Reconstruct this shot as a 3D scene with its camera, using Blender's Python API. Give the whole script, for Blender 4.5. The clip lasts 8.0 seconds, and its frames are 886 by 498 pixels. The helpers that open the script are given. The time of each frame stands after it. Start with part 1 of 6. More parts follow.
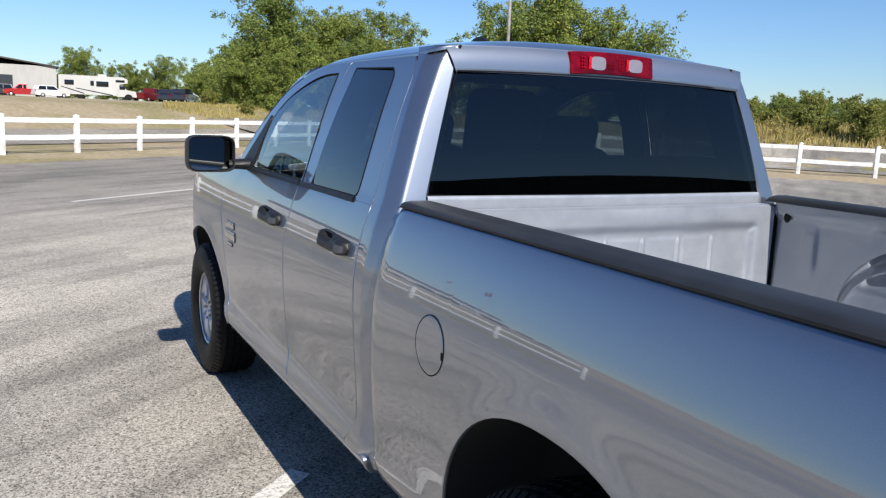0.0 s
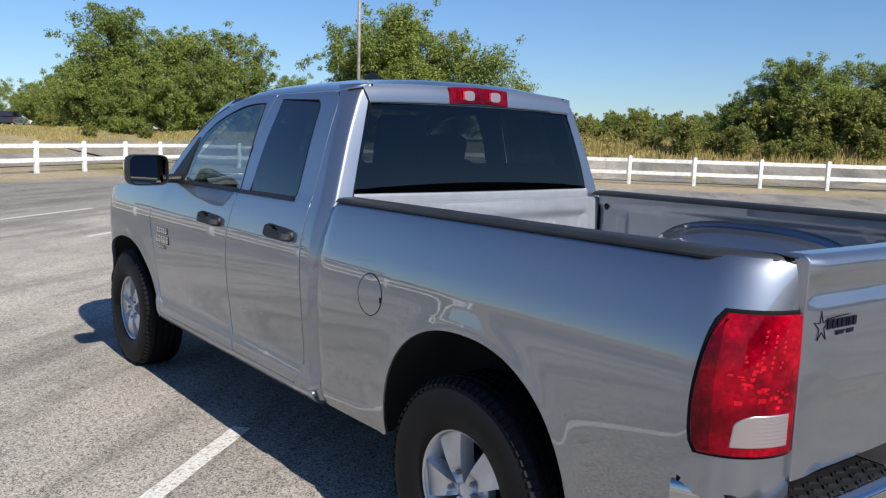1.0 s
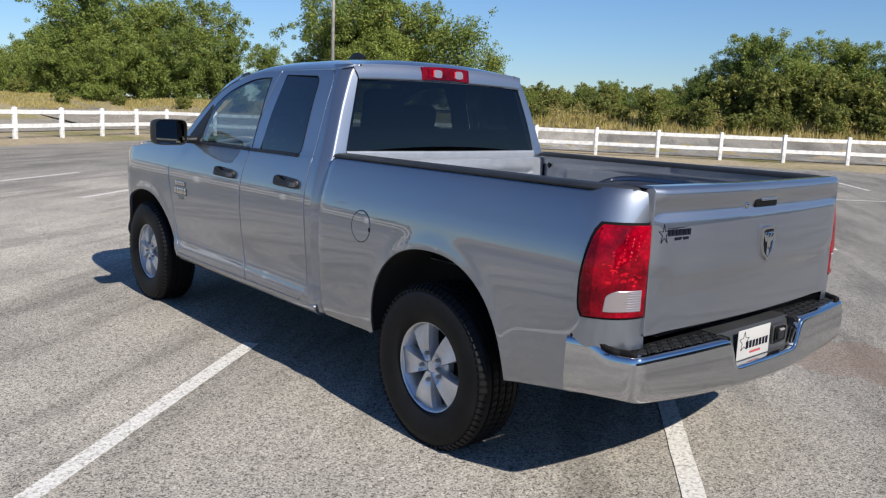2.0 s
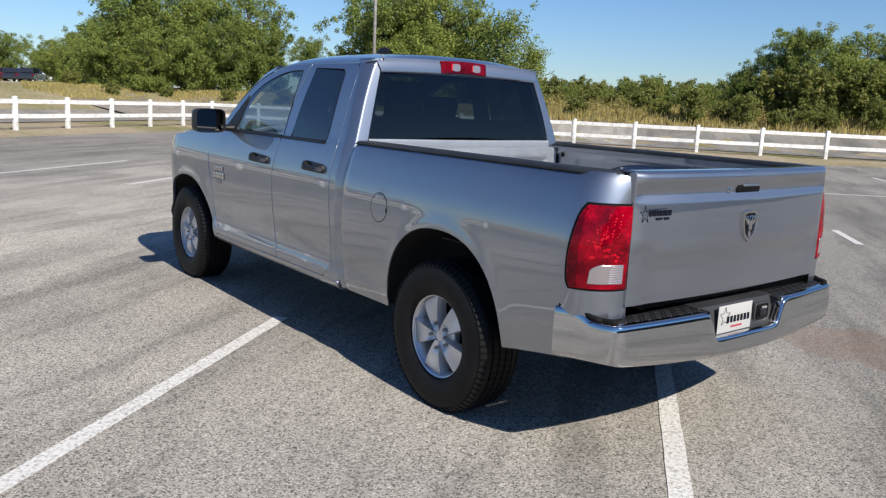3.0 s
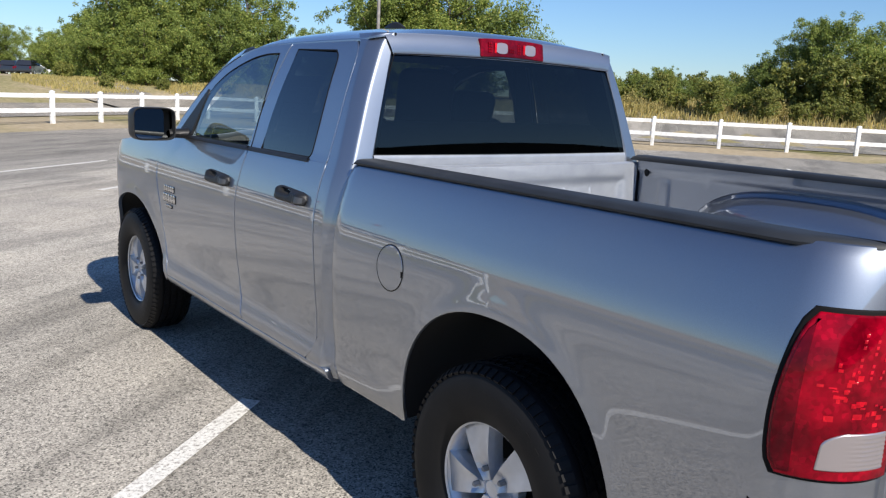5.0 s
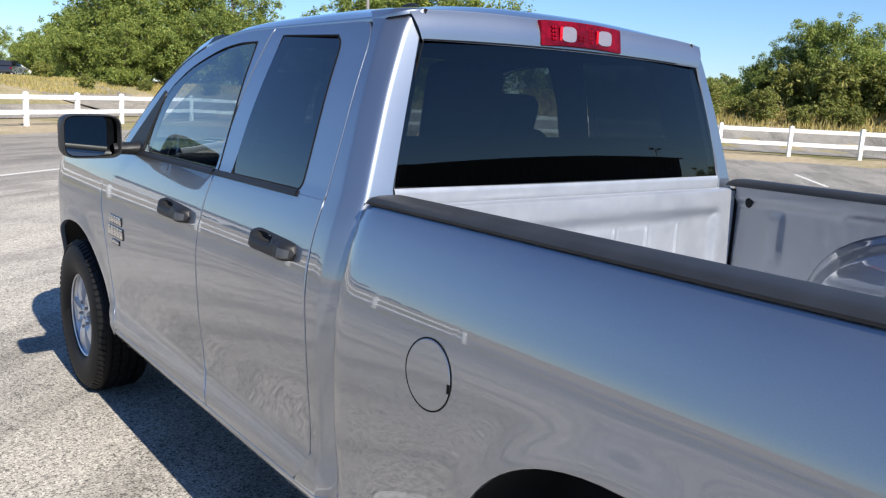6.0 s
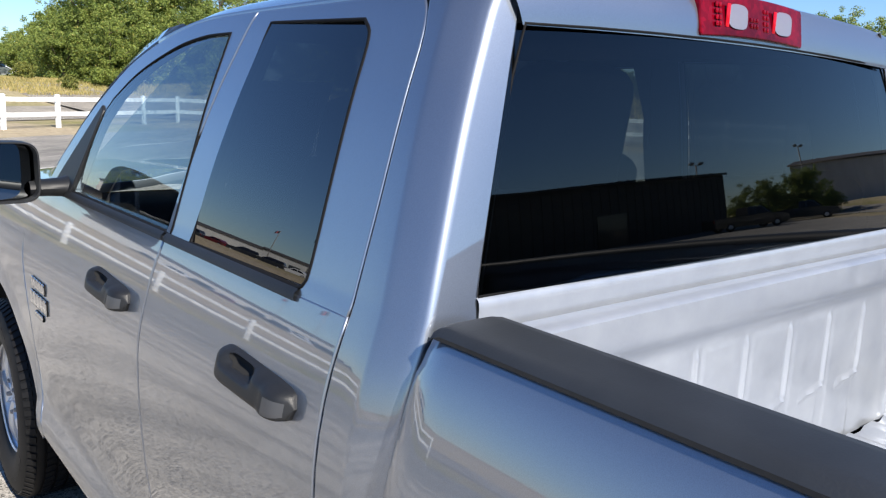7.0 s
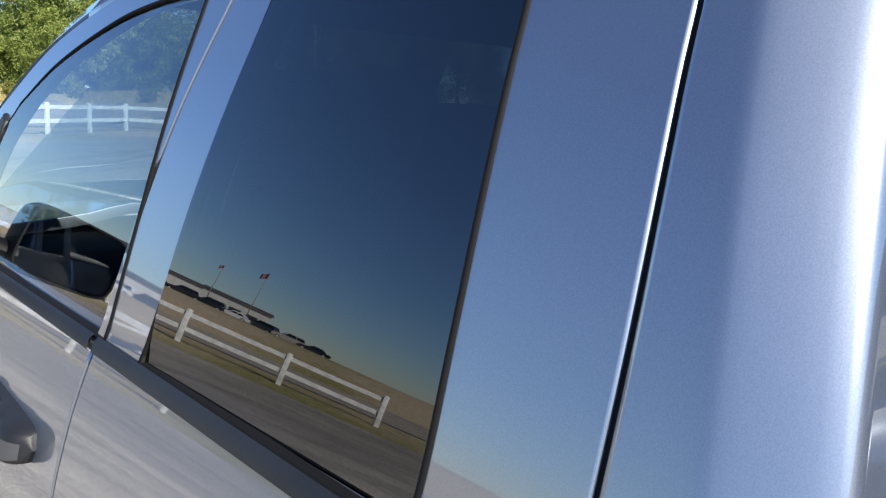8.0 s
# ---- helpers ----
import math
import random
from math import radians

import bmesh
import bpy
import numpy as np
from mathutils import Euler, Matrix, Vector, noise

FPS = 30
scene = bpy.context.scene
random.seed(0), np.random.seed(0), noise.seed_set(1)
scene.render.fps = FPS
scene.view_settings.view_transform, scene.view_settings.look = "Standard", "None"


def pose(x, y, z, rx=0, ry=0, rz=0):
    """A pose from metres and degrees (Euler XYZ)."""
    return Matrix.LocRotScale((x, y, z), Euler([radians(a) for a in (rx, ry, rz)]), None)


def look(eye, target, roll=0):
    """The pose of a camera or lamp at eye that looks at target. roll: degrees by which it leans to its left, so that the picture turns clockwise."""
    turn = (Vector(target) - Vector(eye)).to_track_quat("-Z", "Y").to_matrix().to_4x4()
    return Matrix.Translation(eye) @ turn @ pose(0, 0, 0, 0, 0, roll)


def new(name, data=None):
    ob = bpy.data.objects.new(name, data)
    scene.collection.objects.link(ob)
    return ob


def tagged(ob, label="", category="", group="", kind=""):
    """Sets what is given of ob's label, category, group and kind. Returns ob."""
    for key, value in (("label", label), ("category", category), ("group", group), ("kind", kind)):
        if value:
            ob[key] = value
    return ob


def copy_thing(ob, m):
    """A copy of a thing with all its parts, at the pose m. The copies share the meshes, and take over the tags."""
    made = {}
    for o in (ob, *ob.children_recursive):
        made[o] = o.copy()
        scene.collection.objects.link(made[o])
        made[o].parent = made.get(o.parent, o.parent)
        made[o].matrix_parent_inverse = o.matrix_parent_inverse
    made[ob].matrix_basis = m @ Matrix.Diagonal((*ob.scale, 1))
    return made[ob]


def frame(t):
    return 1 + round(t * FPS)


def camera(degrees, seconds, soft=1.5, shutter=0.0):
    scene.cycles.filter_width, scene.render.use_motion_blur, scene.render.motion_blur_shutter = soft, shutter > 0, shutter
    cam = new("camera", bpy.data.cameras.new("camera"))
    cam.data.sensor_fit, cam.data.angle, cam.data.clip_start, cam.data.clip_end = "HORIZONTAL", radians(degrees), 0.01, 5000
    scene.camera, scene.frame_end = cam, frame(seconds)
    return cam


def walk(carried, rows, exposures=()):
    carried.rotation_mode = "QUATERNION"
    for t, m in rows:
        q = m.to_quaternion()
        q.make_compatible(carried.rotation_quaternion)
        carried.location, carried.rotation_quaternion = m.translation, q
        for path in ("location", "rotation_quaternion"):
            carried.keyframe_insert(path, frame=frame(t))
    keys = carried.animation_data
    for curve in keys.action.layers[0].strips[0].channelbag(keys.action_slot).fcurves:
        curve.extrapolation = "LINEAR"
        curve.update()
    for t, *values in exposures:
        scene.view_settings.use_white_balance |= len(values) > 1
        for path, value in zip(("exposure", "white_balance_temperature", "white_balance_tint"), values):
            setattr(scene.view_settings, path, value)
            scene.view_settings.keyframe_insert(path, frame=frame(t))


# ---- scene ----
# ------------------------------------------------------------------ camera
cam = camera(58.3, 8.0, soft=1.25)
PATH = [
    (0, (-1.943, -1.29, 1.612), (-1.007, 0.446, 1.28), 2.4),
    (0.5, (-2.3, -1.623, 1.587), (-1.182, 0.023, 1.387), 2.0),
    (1, (-2.672, -1.993, 1.602), (-1.428, -0.451, 1.329), 1.6),
    (2.3, (-3.417, -2.984, 1.594), (-2.127, -1.496, 1.243), 2.3),
    (2.5, (-3.444, -3.086, 1.593), (-2.184, -1.573, 1.24), 2.3),
    (3, (-3.416, -3.164, 1.589), (-2.204, -1.615, 1.227), 2.6),
    (3.5, (-3.296, -2.943, 1.565), (-2.114, -1.372, 1.196), 2.6),
    (4, (-3.075, -2.569, 1.574), (-1.896, -0.998, 1.199), 2.7),
    (4.5, (-2.783, -2.165, 1.599), (-1.593, -0.603, 1.221), 2.7),
    (6, (-2.017, -0.772, 1.602), (-0.787, 0.76, 1.228), 2.7),
    (6.5, (-1.762, -0.306, 1.618), (-0.52, 1.218, 1.248), 2.9),
    (7, (-1.54, 0.154, 1.645), (-0.294, 1.671, 1.266), 2.3),
    (7.5, (-1.376, 0.574, 1.67), (-0.115, 2.08, 1.293), 2.2),
    (7.8, (-1.285, 0.785, 1.64), (0.012, 2.268, 1.285), 2.3),
    (8, (-1.25, 0.887, 1.628), (0.084, 2.334, 1.274), 2.5),
]
walk(cam, [(t, look(eye, target, roll)) for t, eye, target, roll in PATH],
     [(0, 0.55), (1, 0.43), (2.5, 0.38), (4.5, 0.45), (6, 0.86), (6.5, 0.88), (7, 0.93), (7.5, 1.04), (8, 1.10)])

# ------------------------------------------------------------------ daylight
SUN_FROM = Vector((-0.07, -1.2, 1.0)).normalized()
world = bpy.data.worlds.new("sky")
scene.world = world
world.use_nodes = True
wn = world.node_tree.nodes
sky = wn.new("ShaderNodeTexSky")
sky.sky_type = "NISHITA"
sky.sun_disc = False
sky.altitude = 100
sky.sun_elevation = math.asin(SUN_FROM.z)
sky.sun_rotation = math.atan2(SUN_FROM.x, SUN_FROM.y)
sky.air_density, sky.dust_density, sky.ozone_density = 1.15, 0.0, 4.6
wn["Background"].inputs["Strength"].default_value = 0.072
tint = wn.new("ShaderNodeMix")
tint.data_type, tint.blend_type = "RGBA", "MULTIPLY"
tint.inputs["Factor"].default_value = 1.0
tint.inputs["B"].default_value = (0.76, 0.93, 1.20, 1)
world.node_tree.links.new(sky.outputs[0], tint.inputs["A"])
world.node_tree.links.new(tint.outputs["Result"], wn["Background"].inputs["Color"])
sun = new("sun", bpy.data.lights.new("sun", "SUN"))
sun.data.energy, sun.data.angle, sun.data.color = 5.0, radians(0.53), (1.0, 0.93, 0.83)
sun.matrix_world = look(SUN_FROM * 60, (0, 0, 0))


# ------------------------------------------------------------------ materials
def material(name, color=(0.5, 0.5, 0.5), rough=0.5, metal=0.0, coat=0.0, spec=0.5):
    m = bpy.data.materials.new(name)
    m.use_nodes = True
    b = m.node_tree.nodes["Principled BSDF"]
    b.inputs["Base Color"].default_value = (*color, 1)
    b.inputs["Roughness"].default_value = rough
    b.inputs["Metallic"].default_value = metal
    b.inputs["Coat Weight"].default_value = coat
    b.inputs["Coat Roughness"].default_value = 0.02
    b.inputs["Specular IOR Level"].default_value = spec
    return m


def nodes_of(m):
    return m.node_tree.nodes, m.node_tree.links, m.node_tree.nodes["Principled BSDF"]


def noise_tex(m, scale, detail=4.0, rough=0.55, stretch=None, turn=0.0):
    n, l, _ = nodes_of(m)
    tc = n.new("ShaderNodeTexCoord")
    t = n.new("ShaderNodeTexNoise")
    t.inputs["Scale"].default_value, t.inputs["Detail"].default_value, t.inputs["Roughness"].default_value = scale, detail, rough
    if stretch:
        mp = n.new("ShaderNodeMapping")
        mp.inputs["Scale"].default_value = stretch
        spin = n.new("ShaderNodeMapping")
        spin.inputs["Rotation"].default_value = (0, 0, turn)
        l.new(tc.outputs["Object"], spin.inputs[0])
        l.new(spin.outputs[0], mp.inputs[0])
        l.new(mp.outputs[0], t.inputs[0])
    else:
        l.new(tc.outputs["Object"], t.inputs[0])
    return t.outputs["Fac"]


def ramp(m, fac, stops):
    n, l, _ = nodes_of(m)
    r = n.new("ShaderNodeValToRGB")
    while len(r.color_ramp.elements) < len(stops):
        r.color_ramp.elements.new(0.5)
    for e, (p, c) in zip(r.color_ramp.elements, stops):
        e.position, e.color = p, (*c, 1) if len(c) == 3 else c
    l.new(fac, r.inputs[0])
    return r.outputs["Color"]


def mix(m, fac, a, b, kind="MIX"):
    n, l, _ = nodes_of(m)
    x = n.new("ShaderNodeMix")
    x.data_type, x.blend_type = "RGBA", kind
    for sock, v in ((x.inputs["Factor"], fac), (x.inputs["A"], a), (x.inputs["B"], b)):
        if isinstance(v, (int, float)):
            sock.default_value = v
        elif isinstance(v, tuple):
            sock.default_value = (*v, 1)
        else:
            l.new(v, sock)
    return x.outputs["Result"]


def bump(m, height, strength, distance):
    n, l, b = nodes_of(m)
    bp = n.new("ShaderNodeBump")
    bp.inputs["Strength"].default_value, bp.inputs["Distance"].default_value = strength, distance
    l.new(height, bp.inputs["Height"])
    l.new(bp.outputs[0], b.inputs["Normal"])
    return bp


def grey(v):
    return (v, v, v)


def make_paint():
    m = material("silver_paint", (0.3, 0.31, 0.33), 0.42, 0.95, 1.0)
    n, l, b = nodes_of(m)
    b.inputs["Coat IOR"].default_value = 2.35
    b.inputs["Coat Roughness"].default_value = 0.022
    flake = ramp(m, noise_tex(m, 900, 1), [(0.3, (0.200, 0.226, 0.270)), (0.7, (0.244, 0.272, 0.322))])
    dust = noise_tex(m, 2.2, 5)
    col = mix(m, ramp(m, dust, [(0.45, grey(0.0)), (0.8, grey(0.22))]), flake, (0.25, 0.265, 0.295))
    l.new(col, b.inputs["Base Color"])
    l.new(ramp(m, dust, [(0.35, grey(0.44)), (0.75, grey(0.50))]), b.inputs["Roughness"])
    return m


def make_plastic(name, color, rough, grain):
    m = material(name, color, rough)
    n, l, b = nodes_of(m)
    c2 = tuple(min(1, v * 1.6 + 0.003) for v in color)
    l.new(ramp(m, noise_tex(m, 6, 5), [(0.35, color), (0.75, c2)]), b.inputs["Base Color"])
    bump(m, noise_tex(m, grain, 2), 0.25, 0.001)
    return m


def make_glass(name, tint, facing):
    """Thin glass: tinted see-through, and a mirror image that grows towards grazing; facing is its share seen straight on."""
    m = bpy.data.materials.new(name)
    m.use_nodes = True
    n, l = m.node_tree.nodes, m.node_tree.links
    n.remove(n["Principled BSDF"])
    tr, gl, mx = n.new("ShaderNodeBsdfTransparent"), n.new("ShaderNodeBsdfGlossy"), n.new("ShaderNodeMixShader")
    tr.inputs["Color"].default_value = (*tint, 1)
    gl.inputs["Roughness"].default_value = 0.0
    gl.inputs["Color"].default_value = (1, 1, 1, 1)
    lw, pw, rise = n.new("ShaderNodeLayerWeight"), n.new("ShaderNodeMath"), n.new("ShaderNodeMapRange")
    lw.inputs["Blend"].default_value = 0.5
    pw.operation = "POWER"
    pw.inputs[1].default_value = 4.5
    rise.inputs["To Min"].default_value, rise.inputs["To Max"].default_value = facing, 1.0
    l.new(lw.outputs["Facing"], pw.inputs[0])
    l.new(pw.outputs[0], rise.inputs["Value"])
    l.new(rise.outputs[0], mx.inputs[0])
    l.new(tr.outputs[0], mx.inputs[1])
    l.new(gl.outputs[0], mx.inputs[2])
    l.new(mx.outputs[0], n["Material Output"].inputs[0])
    return m


def make_asphalt():
    m = material("asphalt", (0.2, 0.2, 0.2), 0.85, spec=0.3)
    n, l, b = nodes_of(m)
    tc = n.new("ShaderNodeTexCoord")
    vo = n.new("ShaderNodeTexVoronoi")
    vo.inputs["Scale"].default_value = 150
    l.new(tc.outputs["Object"], vo.inputs[0])
    sep = n.new("ShaderNodeSeparateColor")
    l.new(vo.outputs["Color"], sep.inputs[0])
    stones = ramp(m, sep.outputs[0], [(0.0, (0.09, 0.087, 0.08)), (0.15, (0.14, 0.134, 0.124)), (0.24, (0.33, 0.315, 0.286)), (0.75, (0.40, 0.38, 0.345)), (0.90, (0.52, 0.495, 0.45)), (1.0, (0.62, 0.59, 0.54))])
    fine = ramp(m, noise_tex(m, 170, 3, 0.7), [(0.36, grey(0.66)), (0.58, grey(1.0))])
    col = mix(m, 0.8, stones, fine, "MULTIPLY")
    pit = n.new("ShaderNodeTexVoronoi")
    pit.inputs["Scale"].default_value = 70
    l.new(tc.outputs["Object"], pit.inputs[0])
    sp2 = n.new("ShaderNodeSeparateColor")
    l.new(pit.outputs["Color"], sp2.inputs[0])
    col = mix(m, 1.0, col, ramp(m, sp2.outputs[1], [(0.0, grey(0.52)), (0.17, grey(0.90)), (0.5, grey(1.0)), (1.0, grey(1.06))]), "MULTIPLY")
    # lanes worn pale between darker bands, all along the stall direction
    along = n.new("ShaderNodeVectorMath")
    along.operation = "DOT_PRODUCT"
    along.inputs[1].default_value = (-0.638, 0.770, 0.0)
    l.new(tc.outputs["Object"], along.inputs[0])
    wander = n.new("ShaderNodeMath")
    wander.operation = "MULTIPLY_ADD"
    l.new(noise_tex(m, 0.5, 5, 0.6, (0.5, 1.0, 1.0), -0.69), wander.inputs[0])
    wander.inputs[1].default_value = 5.0
    l.new(along.outputs["Value"], wander.inputs[2])
    lane = n.new("ShaderNodeMapRange")
    for k, v in zip(("From Min", "From Max", "To Min", "To Max"), (-7.5, 22.5, 0.0, 1.0)):
        lane.inputs[k].default_value = v
    l.new(wander.outputs[0], lane.inputs["Value"])
    col = mix(m, 1.0, col, ramp(m, lane.outputs[0], [(0.05, (0.72, 0.72, 0.71)), (0.28, (0.74, 0.74, 0.73)), (0.34, (1.02, 1.01, 0.99)), (0.42, (0.95, 0.94, 0.92)), (0.48, (1.16, 1.14, 1.09)), (0.61, (1.20, 1.17, 1.12)), (0.68, (0.88, 0.87, 0.85)), (0.76, (0.70, 0.69, 0.67)), (1.0, (0.82, 0.79, 0.74))]), "MULTIPLY")
    worn = noise_tex(m, 0.45, 6, 0.6)
    col = mix(m, 1.0, col, ramp(m, worn, [(0.36, (0.86, 0.86, 0.86)), (0.5, (1.03, 1.02, 1.01)), (0.72, (1.22, 1.2, 1.16))]), "MULTIPLY")
    tracks = noise_tex(m, 1.1, 6, 0.62, (0.28, 1.7, 1), -0.62)
    col = mix(m, 1.0, col, ramp(m, tracks, [(0.50, grey(1.0)), (0.57, grey(0.82)), (0.62, grey(0.74)), (0.70, grey(0.85)), (0.8, grey(0.96))]), "MULTIPLY")
    smear = noise_tex(m, 0.6, 4, 0.6, (0.12, 1.6, 1), -0.69)
    dark = mix(m, 1.0, col, ramp(m, smear, [(0.42, grey(1.08)), (0.52, grey(1.0)), (0.62, grey(0.84))]), "MULTIPLY")
    # rusty spill behind the bumper
    mp = n.new("ShaderNodeMapping")
    mp.inputs["Location"].default_value = (-2.35, 0.62, 0)
    l.new(tc.outputs["Object"], mp.inputs[0])
    ln = n.new("ShaderNodeVectorMath")
    ln.operation = "LENGTH"
    l.new(mp.outputs[0], ln.inputs[0])
    ad = n.new("ShaderNodeMath")
    ad.operation = "ADD"
    l.new(ln.outputs["Value"], ad.inputs[0])
    l.new(noise_tex(m, 2.2, 5, 0.6), ad.inputs[1])
    spill = ramp(m, ad.outputs[0], [(0.62, grey(0.40)), (0.95, grey(0.30)), (1.05, grey(0.42)), (1.12, grey(0.12)), (1.3, grey(0.0))])
    col = mix(m, spill, dark, (0.20, 0.12, 0.078))
    l.new(col, b.inputs["Base Color"])
    bump(m, vo.outputs["Distance"], 0.25, 0.003)
    return m


def make_ground():
    m = material("dry_grass_ground", (0.25, 0.2, 0.1), 0.95, spec=0.1)
    n, l, b = nodes_of(m)
    big = noise_tex(m, 0.10, 6, 0.6)
    small = noise_tex(m, 5, 5, 0.7)
    c1 = ramp(m, small, [(0.3, (0.11, 0.12, 0.04)), (0.55, (0.22, 0.20, 0.085)), (0.75, (0.33, 0.285, 0.15))])
    c2 = ramp(m, small, [(0.3, (0.25, 0.205, 0.135)), (0.7, (0.42, 0.35, 0.245))])
    col = mix(m, ramp(m, big, [(0.38, grey(0.0)), (0.54, grey(1.0))]), c1, c2)
    l.new(col, b.inputs["Base Color"])
    bump(m, small, 0.8, 0.05)
    return m


def make_leaves(name, dark, light, yellow):
    m = material(name, dark, 0.55, spec=0.35)
    n, l, b = nodes_of(m)
    g = n.new("ShaderNodeNewGeometry")
    o = n.new("ShaderNodeObjectInfo")
    c = ramp(m, g.outputs["Random Per Island"], [(0.0, dark), (0.6, light), (0.93, light), (1.0, yellow)])
    c = mix(m, 0.5, c, ramp(m, o.outputs["Random"], [(0.0, (0.7, 0.75, 0.7)), (1.0, (1.25, 1.15, 0.9))]), "MULTIPLY")
    l.new(c, b.inputs["Base Color"])
    tl, mx = n.new("ShaderNodeBsdfTranslucent"), n.new("ShaderNodeMixShader")
    l.new(c, tl.inputs["Color"])
    mx.inputs[0].default_value = 0.42
    l.new(b.outputs[0], mx.inputs[1])
    l.new(tl.outputs[0], mx.inputs[2])
    l.new(mx.outputs[0], n["Material Output"].inputs[0])
    return m


def make_line():
    m = material("line_paint", (0.7, 0.69, 0.65), 0.8)
    n, l, b = nodes_of(m)
    wear = noise_tex(m, 52, 7, 0.8)
    l.new(ramp(m, wear, [(0.42, (0.28, 0.265, 0.24)), (0.47, (0.60, 0.585, 0.55)), (0.7, (0.80, 0.79, 0.75))]), b.inputs["Base Color"])
    bump(m, wear, 0.5, 0.003)
    return m


def make_sheet(name, low, high):
    """Painted sheet with faint dirt in long streaks."""
    m = material(name, low, 0.5)
    n, l, b = nodes_of(m)
    l.new(ramp(m, noise_tex(m, 0.7, 5, 0.6, (1.5, 1.5, 0.3)), [(0.35, low), (0.65, high)]), b.inputs["Base Color"])
    return m


def make_lens(name, dark, light):
    m = material(name, dark, 0.12, coat=0.3, spec=0.05)
    n, l, b = nodes_of(m)
    tc, vo, sep = n.new("ShaderNodeTexCoord"), n.new("ShaderNodeTexVoronoi"), n.new("ShaderNodeSeparateColor")
    vo.inputs["Scale"].default_value = 95
    l.new(tc.outputs["Object"], vo.inputs[0])
    l.new(vo.outputs["Color"], sep.inputs[0])
    prism = ramp(m, sep.outputs[0], [(0.0, grey(0.72)), (0.75, grey(1.0)), (1.0, grey(1.35))])
    l.new(mix(m, 0.8, ramp(m, noise_tex(m, 10, 3), [(0.36, dark), (0.64, light)]), prism, "MULTIPLY"), b.inputs["Base Color"])
    bump(m, sep.outputs[1], 0.12, 0.001)
    return m


# silver paint again, lightened in colour for the sunlit bed and cab back
def make_lit_paint():
    m = material("lit_silver_paint", (0.27, 0.28, 0.30), 0.5, 0.42, 0.6)
    n, l, b = nodes_of(m)
    scuff = noise_tex(m, 9, 6, 0.7)
    l.new(ramp(m, scuff, [(0.35, (0.30, 0.325, 0.37)), (0.7, (0.355, 0.38, 0.42))]), b.inputs["Base Color"])
    l.new(ramp(m, scuff, [(0.4, grey(0.36)), (0.7, grey(0.5))]), b.inputs["Roughness"])
    return m


PAINT = make_paint()
LITPAINT = make_lit_paint()
BLACK = make_plastic("black_plastic", (0.009, 0.0098, 0.0115), 0.5, 400)
BLACK.node_tree.nodes["Principled BSDF"].inputs["Specular IOR Level"].default_value = 0.35
RAILCAP = make_plastic("rail_cap_plastic", (0.0105, 0.013, 0.017), 0.6, 250)
RUBBER = make_plastic("tyre_rubber", (0.0045, 0.0045, 0.005), 0.6, 180)
RUBBER.node_tree.nodes["Principled BSDF"].inputs["Specular IOR Level"].default_value = 0.22
RECESS = make_plastic("grained_grey_plastic", (0.020, 0.021, 0.023), 0.55, 300)
PADGREY = material("handle_grey", (0.05, 0.052, 0.057), 0.3)
# near-black for liners and underbody; also put in for shade in holes and slots
DARK = material("near_black_and_shade", (0.006, 0.006, 0.006), 0.9)
# rubber seals, and the black laid in as shade in gaps and recesses
SEAL_SHADE = material("black_seal_and_shade", (0.004, 0.004, 0.0045), 0.7, spec=0.15)
CHROME = material("chrome", (0.56, 0.57, 0.59), 0.08, 1.0)
ALLOY = make_plastic("alloy", (0.50, 0.51, 0.53), 0.34, 300)
ALLOY.node_tree.nodes["Principled BSDF"].inputs["Metallic"].default_value = 0.55
TINT = make_glass("privacy_glass", (0.030, 0.037, 0.042), 0.11)
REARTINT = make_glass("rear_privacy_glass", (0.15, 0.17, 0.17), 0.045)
CLEAR = make_glass("door_glass", (0.52, 0.60, 0.60), 0.13)
MIRROR = material("mirror_glass", (0.25, 0.27, 0.28), 0.01, 1.0)
LENS = make_lens("red_lens", (0.10, 0.0003, 0.005), (0.30, 0.001, 0.012))
# darker copy of the lens red, offsets the sun on the high brake lamp
LENS_DEEP = make_lens("deep_red_lens", (0.06, 0.0004, 0.004), (0.15, 0.001, 0.008))
LENS_HOT = make_lens("red_reflector_sparkle", (0.36, 0.003, 0.012), (0.58, 0.010, 0.022))
CARGO_LENS = material("cargo_lamp_lens", (0.36, 0.31, 0.31), 0.3, 0.6, 1.0)
LENS_CLEAR = material("clear_lens", (0.48, 0.43, 0.44), 0.28, 0.75, 1.0)
CLOTH = make_plastic("seat_cloth", (0.005, 0.005, 0.006), 0.8, 300)
CLOTH.node_tree.nodes["Principled BSDF"].inputs["Specular IOR Level"].default_value = 0.15
ASPHALT = make_asphalt()
GROUND = make_ground()
LINE = make_line()
VINYL = make_plastic("white_vinyl", (0.60, 0.60, 0.585), 0.45, 40)
LEAF = make_leaves("tree_leaves", (0.085, 0.135, 0.034), (0.27, 0.335, 0.085), (0.46, 0.41, 0.13))
LEAF2 = make_leaves("shrub_leaves", (0.10, 0.135, 0.035), (0.27, 0.29, 0.08), (0.44, 0.36, 0.12))
WEED = make_leaves("field_weeds", (0.17, 0.17, 0.06), (0.38, 0.33, 0.13), (0.52, 0.38, 0.13))
GRASS = make_leaves("tall_dry_grass", (0.24, 0.23, 0.09), (0.47, 0.40, 0.18), (0.56, 0.43, 0.14))
BARK = make_plastic("bark", (0.09, 0.07, 0.05), 0.9, 30)
STEEL = make_plastic("galvanised_steel", (0.20, 0.19, 0.18), 0.55, 60)
CLADDING = make_sheet("cream_cladding", (0.33, 0.33, 0.315), (0.39, 0.39, 0.375))
